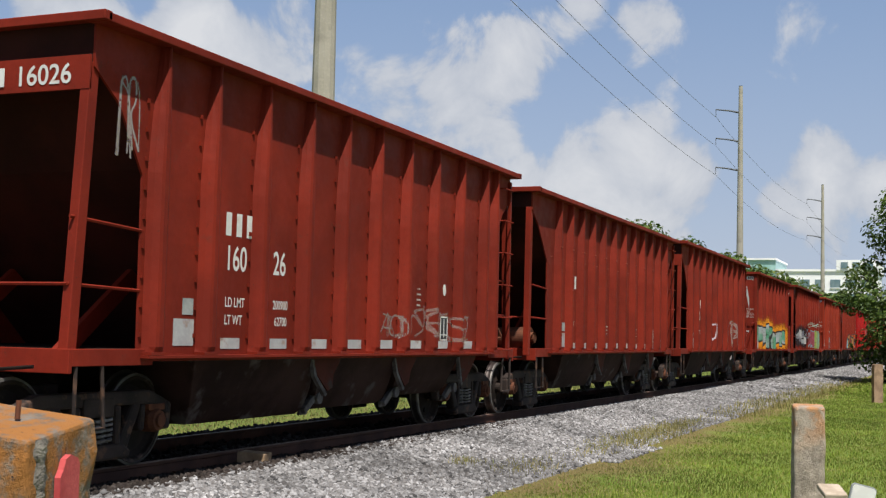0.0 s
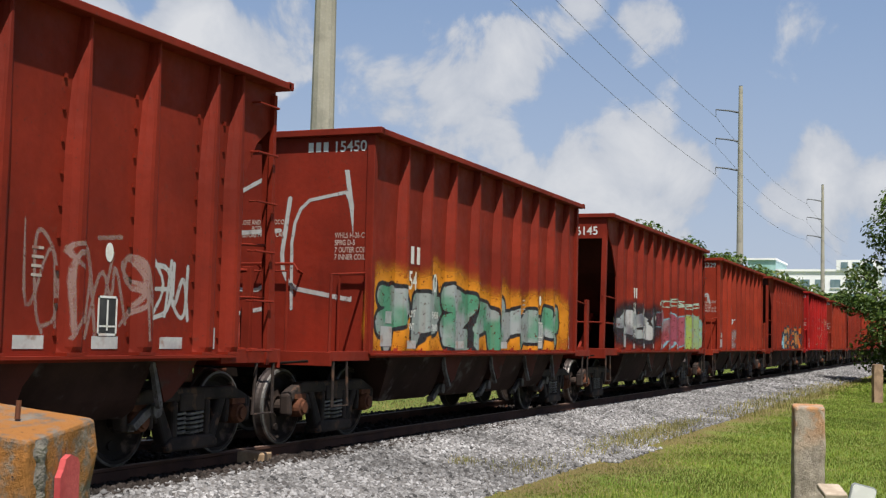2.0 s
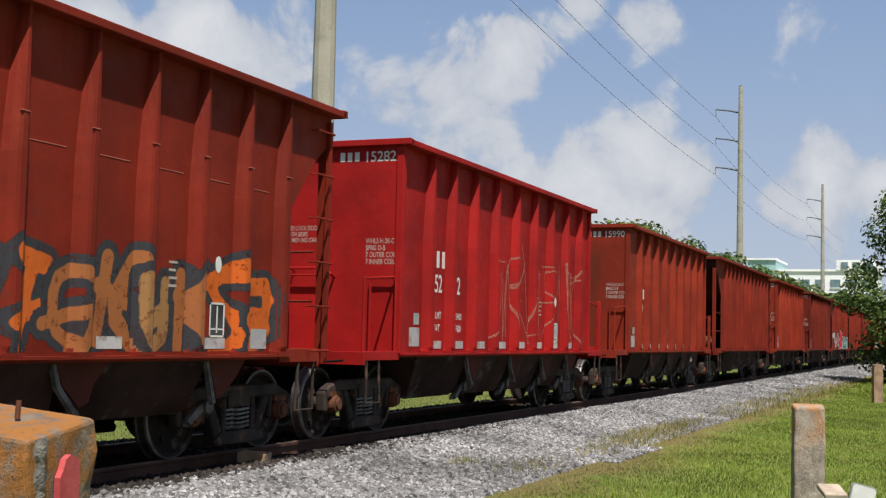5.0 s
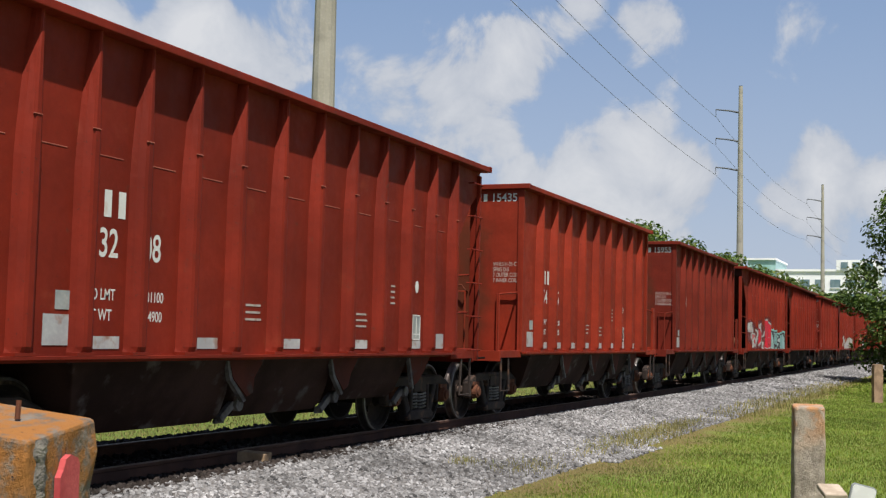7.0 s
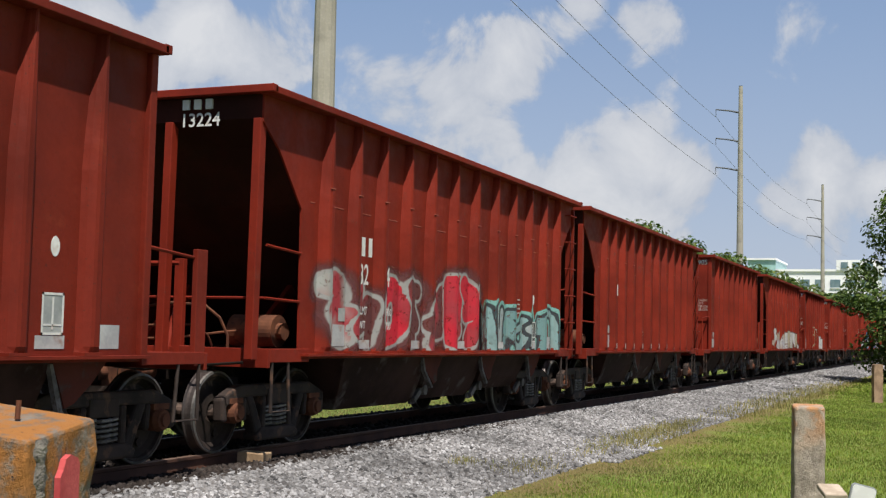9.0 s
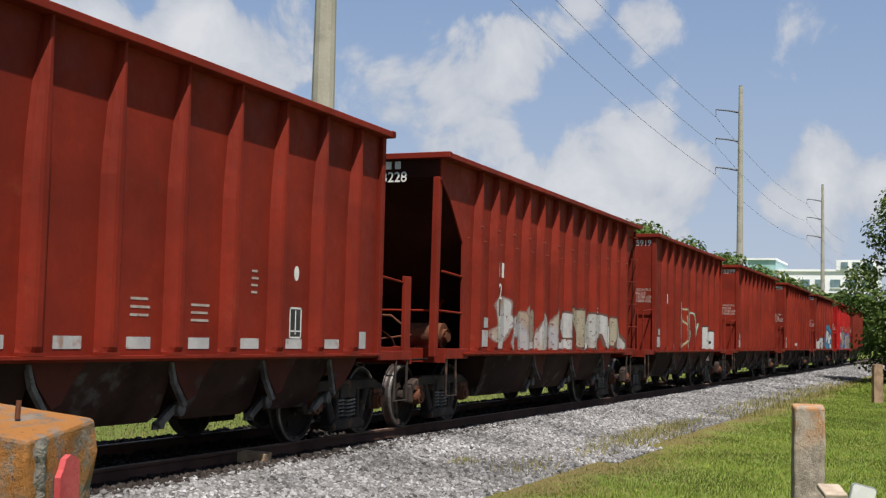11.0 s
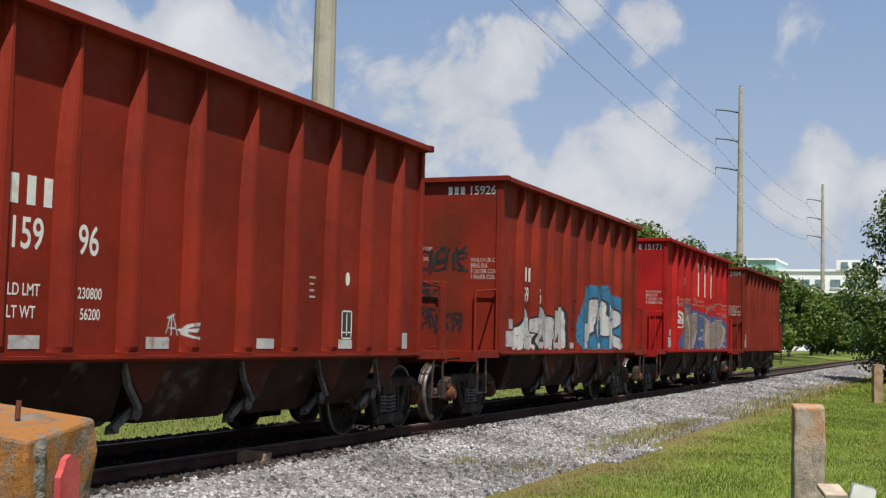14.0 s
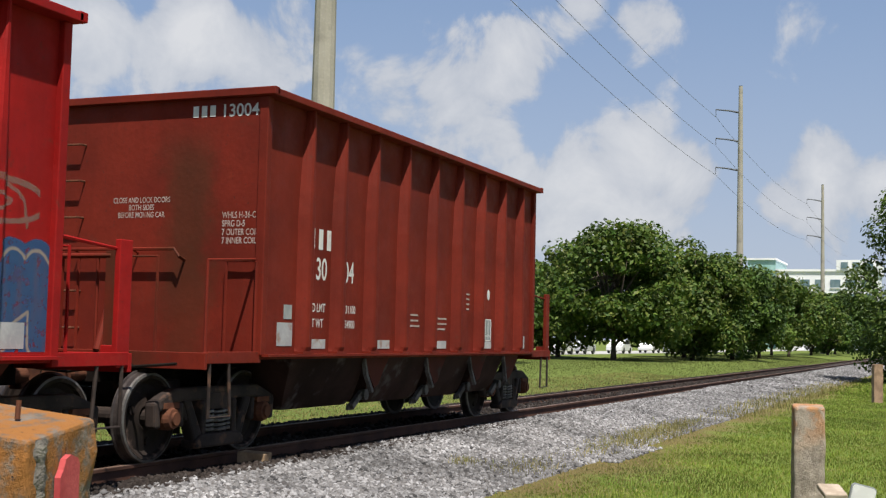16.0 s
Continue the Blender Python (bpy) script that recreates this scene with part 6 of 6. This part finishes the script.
# car from the last, on the end sheet, u from, u to, z from, z to, forms, half stroke, fills, outline, its width, label, more
SPRAYED = [
    (18, False, -4.5, 3.55, 1.12, 2.22, 7, 0.175, (SILVER, (0.22, 0.25, 0.245)), INK, 0.055, "silver and green block graffiti in an orange cloud", (0.52, 0.19, 0.010), 0.34, False, GREEN, None, 0.97, 0.03),
    (17, False, -4.5, -0.9, 1.35, 2.15, 5, 0.15, (SILVER, CHALK), INK, 0.045, "silver graffiti letters with black shading", (0.02, 0.016, 0.02), 0.25, False, (0.10, 0.10, 0.12), None, 0.9),
    (17, False, -1.0, 2.45, 1.12, 2.25, 4, 0.17, ((0.28, 0.075, 0.11), (0.20, 0.17, 0.19), (0.24, 0.055, 0.085)), (0.17, 0.30, 0.35), 0.03, "faded pink graffiti letters edged in pale blue", None, 0, False, (0.25, 0.05, 0.07), None, 0.8),
    (17, False, 2.5, 4.6, 1.12, 2.25, 3, 0.17, ((0.24, 0.31, 0.07), (0.36, 0.24, 0.09), (0.20, 0.28, 0.13)), (0.18, 0.24, 0.17), 0.03, "lime and yellow graffiti letters", None, 0, False, (0.15, 0.28, 0.36), None, 0.85),
    (17, False, -0.8, 4.4, 2.25, 2.50, 9, 0.018, (MINT,), INK, 0.0, "small mint tags"),
    (15, False, -2.75, 4.5, 1.12, 2.15, 12, 0.095, ((0.50, 0.21, 0.02), (0.52, 0.10, 0.010), (0.28, 0.14, 0.05), (0.16, 0.32, 0.38), (0.50, 0.23, 0.02), (0.04, 0.035, 0.04), (0.30, 0.10, 0.03)), (0.03, 0.03, 0.035), 0.075, "jagged orange, black and pale blue graffiti", None, 0, False, None, None, 0.95),
    (9, False, -4.42, 0.85, 1.12, 2.28, 7, 0.165, ((0.45, 0.014, 0.03), (0.30, 0.31, 0.29), (0.42, 0.014, 0.03), (0.10, 0.03, 0.03), (0.45, 0.014, 0.03)), (0.26, 0.26, 0.25), 0.04, "red and white graffiti letters", (0.10, 0.035, 0.035), 0.16, False, (0.30, 0.03, 0.04), None, 0.95),
    (9, False, 0.75, 4.65, 1.12, 1.98, 7, 0.09, ((0.19, 0.30, 0.30), (0.29, 0.34, 0.34), (0.13, 0.23, 0.23)), (0.035, 0.04, 0.045), 0.05, "pale teal graffiti letters outlined in black", (0.16, 0.33, 0.30), 0.06, True, None, None, 0.95),
    (6, False, -3.62, 0.1, 1.12, 2.0, 5, 0.13, (CHALK, (0.30, 0.30, 0.32), (0.25, 0.22, 0.17)), (0.20, 0.13, 0.12), 0.02, "faded white block graffiti", None, 0, False, (0.30, 0.24, 0.18), None, 0.8),
    (6, False, 0.1, 4.6, 1.12, 2.0, 6, 0.13, (CHALK, (0.27, 0.24, 0.18), (0.32, 0.32, 0.31)), (0.10, 0.05, 0.04), 0.04, "white graffiti letters with dark gaps", None, 0, False, None, None, 0.85),
    (5, False, -1.9, 0.55, 1.25, 2.35, 4, 0.028, (MINT, (0.30, 0.28, 0.19)), INK, 0.0, "tall thin mint graffiti tag", None, 0, False, None, None, 0.85),
    (5, False, 0.30, 0.85, 1.5, 1.95, 3, 0.014, (MINT,), INK, 0.0, "small mint tag"),
    (5, False, 1.55, 3.45, 1.12, 1.88, 4, 0.125, (CHALK, (0.31, 0.30, 0.31)), INK, 0.028, "silver graffiti letters outlined in black"),
    (2, False, -3.85, -1.0, 1.12, 2.02, 3, 0.17, (CHALK, (0.31, 0.30, 0.32)), INK, 0.032, "silver graffiti letters outlined in black"),
    (2, False, -0.95, -0.2, 1.25, 2.2, 2, 0.016, (INK,), INK, 0.0, "small black tags", None, 0, False, None, None, 0.7),
    (2, False, 0.15, 2.9, 1.20, 2.22, 4, 0.12, (CHALK, (0.33, 0.33, 0.36)), (0.025, 0.03, 0.05), 0.035, "white graffiti letters in a blue cloud", (0.022, 0.115, 0.21), 0.26, True, None, None, 0.96),
    (1, False, -2.75, 4.5, 1.12, 2.30, 10, 0.14, (BEIGE, (0.15, 0.135, 0.12), BLUE, (0.21, 0.18, 0.15), (0.13, 0.115, 0.10)), (0.27, 0.23, 0.20), 0.020, "worn beige and blue graffiti edged in cream", (0.025, 0.07, 0.17), 0.09, True, None, None, 0.85),
    (1, False, -3.1, 4.3, 2.15, 2.60, 6, 0.022, ((0.24, 0.17, 0.14),), INK, 0.0, "thin cream sprayed loops", None, 0, False, None, None, 0.5),
    (1, False, -3.4, -2.8, 1.7, 2.35, 2, 0.025, (CHALK,), INK, 0.0, "small white tag"),
    (14, False, -1.0, 3.9, 1.3, 2.9, 8, 0.016, ((0.42, 0.24, 0.18),), INK, 0.0, "faint pale scratched strokes", None, 0, False, None, None, 0.4),
    (16, False, -2.62, -2.05, 1.95, 2.22, 3, 0.016, (CHALK,), INK, 0.0, "small white tag"),
    (16, False, -2.62, -2.05, 1.25, 1.75, 2, 0.045, ((0.24, 0.20, 0.20),), INK, 0.0, "blurred grey sprayed patch", (0.20, 0.15, 0.15), 0.10, False, None, None, 0.6),
    (16, False, -1.65, -1.15, 1.22, 1.85, 2, 0.08, ((0.19, 0.18, 0.17),), (0.06, 0.05, 0.05), 0.02, "grey sprayed patch edged in black", None, 0, False, None, None, 0.8),
    (16, False, -1.6, -1.2, 1.95, 2.35, 2, 0.018, ((0.30, 0.27, 0.27),), INK, 0.0, "small pale grey tag", None, 0, False, None, None, 0.75),
    (16, False, -0.7, -0.2, 1.25, 1.95, 2, 0.018, ((0.30, 0.27, 0.27),), INK, 0.0, "small pale grey tag", None, 0, False, None, None, 0.75),
    (16, False, 0.25, 0.65, 1.5, 1.95, 2, 0.018, ((0.30, 0.27, 0.27),), INK, 0.0, "small pale grey tag", None, 0, False, None, None, 0.75),
    (16, False, 1.15, 1.65, 1.2, 1.9, 2, 0.018, ((0.30, 0.27, 0.27),), INK, 0.0, "small pale grey tag", None, 0, False, None, None, 0.75),
    (16, False, 2.1, 2.5, 1.2, 1.85, 2, 0.018, ((0.30, 0.27, 0.27),), INK, 0.0, "small pale grey tag", None, 0, False, None, None, 0.75),
    (16, False, 2.95, 3.3, 1.5, 1.8, 2, 0.018, ((0.30, 0.27, 0.27),), INK, 0.0, "small pale grey tag", None, 0, False, None, None, 0.75),
    (16, False, 3.95, 4.3, 1.4, 1.85, 2, 0.018, ((0.30, 0.27, 0.27),), INK, 0.0, "small pale grey tag", None, 0, False, None, None, 0.75),
    (19, False, -1.25, -0.75, 1.45, 2.0, 2, 0.02, ((0.50, 0.40, 0.44),), INK, 0.0, "small pink tag"),
    (19, False, 1.6, 3.2, 1.3, 2.2, 4, 0.022, ((0.30, 0.20, 0.18),), INK, 0.0, "faded grey tags", None, 0, False, None, None, 0.6),
    (19, False, 3.25, 3.85, 1.45, 2.1, 2, 0.025, (CHALK,), INK, 0.0, "small white tag"),
    (21, False, 0.5, 1.1, 1.3, 1.65, 2, 0.014, ((0.28, 0.22, 0.20),), INK, 0.0, "small faded tag", None, 0, False, None, None, 0.6),
    (21, False, -5.05, -4.72, 2.95, 3.75, 2, 0.014, ((0.34, 0.30, 0.29),), INK, 0.0, "thin pale scribble", None, 0, False, None, None, 0.7),
    (21, False, 1.5, 3.6, 1.3, 1.75, 5, 0.018, ((0.30, 0.20, 0.18),), INK, 0.0, "faded pale tags", None, 0, False, None, None, 0.55),
    (3, False, -1.3, -0.9, 1.3, 1.5, 2, 0.012, (CHALK,), INK, 0.0, "tiny white tag"),
    (18, True, -0.8, 1.2, 1.6, 3.4, 2, 0.03, (CHALK,), INK, 0.0, "tall white swirling tag"),
    (16, True, 0.72, 1.25, 2.55, 3.05, 2, 0.035, (CHALK,), INK, 0.0, "white tag"),
    (16, True, -0.55, -0.1, 1.3, 2.2, 1, 0.035, (CHALK,), INK, 0.0, "white tag"),
    (2, True, -0.6, 0.9, 2.40, 2.85, 5, 0.026, (INK,), INK, 0.0, "black scribbled tags"),
    (2, True, -0.5, 0.5, 1.95, 2.3, 4, 0.024, (INK,), INK, 0.0, "black scribbled tags"),
    (2, True, -0.4, 0.9, 1.45, 1.85, 5, 0.024, (INK,), INK, 0.0, "black scribbled tags"),
]


def big_letter_blocks(car):
    """Tall white blocks of the railway's mark on the bright red car."""
    for x0, x1 in ((-0.57, -0.12), (0.31, 0.86), (1.36, 1.86)):
        bm = bmesh.new()
        hollow_block(bm, x0, x1, 2.66, 3.61, 0.15, -1.4890)
        part("mark_block", bm, M["white"], car, "tall white block of the railway's painted mark")


def build_train():
    protos = {}
    cars = []
    order = []
    for index, (k, number, tone) in enumerate(CARS):
        kind = KINDS[k]
        start = pose(LAST_CENTRE - PITCH_LENGTH * index + SPEED * 16.0, 0, 0)
        if k not in protos:
            protos[k] = freight_car(kind)
            car = protos[k]
            car.matrix_basis = start
            order.append((car, index))
        else:
            car = copy_thing(protos[k], start)
            order.append((car, index))
        cars.append(car)
    for index, (k, number, tone) in enumerate(CARS):
        kind, car = KINDS[k], cars[index]
        paint = car_paint("car_paint", tone, index + 1, 0.35 + 0.3 * ((index * 5) % 7) / 7, END_STAINS.get(index, 0.0))
        for ob in car.children_recursive:
            if ob.type == "MESH" and ob.data.materials[0] == PLAIN_PAINT:
                ob.material_slots[0].link = "OBJECT"
                ob.material_slots[0].material = paint
        sprayed = any(row[0] == index and not row[1] for row in SPRAYED)
        car_lettering(car, kind, number, index, sprayed)
        look_of = "bright red" if tone == RED else "dark brown-red" if tone == BROWN else "rust-red"
        ends = "open-ended" if kind["open"] else "closed-ended"
        art = " sprayed with graffiti" if sprayed else ""
        tagged(car, f"{look_of} {ends} steel hopper car{art} on rails", "freight car", "cars of the passing train")
    for seed, row in enumerate(SPRAYED):
        spray_piece(cars[row[0]], KINDS[CARS[row[0]][0]], 70 + seed, *row[1:])
    big_letter_blocks(cars[1])
    bm = bmesh.new()
    prism(bm, [(-4.10 + 0.055 * math.cos(a), 2.07 + (0.10 if math.sin(a) > 0 else 0.07) * math.sin(a)) for a in (2 * math.pi * j / 14 for j in range(14))], -1.4905, -1.4885)
    part("green_spot", bm, M["green"], cars[19], "small green painted spot")
    writing("safety_slogan", "DON'T MAKE\nCROSSINGS\nDEADLY!", 0.13, pose(-2.55, -1.4895, 3.02, 90), cars[1], M["grey"], "LEFT", 0.75)
    return cars


train = build_train()


# metres by which the train runs ahead (-) or behind (+) of its mean speed, by time
LAG = ((0.0, 0.20), (1.5, 0.0), (3.0, -0.20), (4.3, -0.34), (5.5, -0.36), (7.0, -0.30), (8.4, -0.20), (9.2, -0.11), (11.3, -0.08), (12.4, -0.11), (13.6, -0.03), (14.5, 0.03), (16.0, 0.0))


def run(s):
    """How far the last car's middle still is along the track at s seconds."""
    lag = float(np.mean([np.interp(s + d, [p[0] for p in LAG], [p[1] for p in LAG]) for d in np.linspace(-0.6, 0.6, 13)]))
    return LAST_CENTRE + SPEED * (16.0 - s) + lag


def motions():
    """The train rolls towards -x, its wheels turning with it."""
    spins = [(i / 30, math.degrees((run(i / 30) - run(0.0)) / WHEEL_R)) for i in range(481)]
    times = [0.0, 1 / 30, 2 / 30, *(0.4 * i for i in range(1, 40)), 478 / 30, 479 / 30, 16.0]
    for index, car in enumerate(train):
        walk(car, [(s, pose(run(s) - PITCH_LENGTH * index, 0, 0)) for s in times])
        for truck in car.children:
            for ob in truck.children:
                if ob.name.split(".")[0] == "wheelset":
                    ax = 0.889 if ob.matrix_basis.translation.x > 0 else -0.889
                    walk(ob, [(s, pose(ax, 0, WHEEL_R, 0, a, 0)) for s, a in spins])


motions()
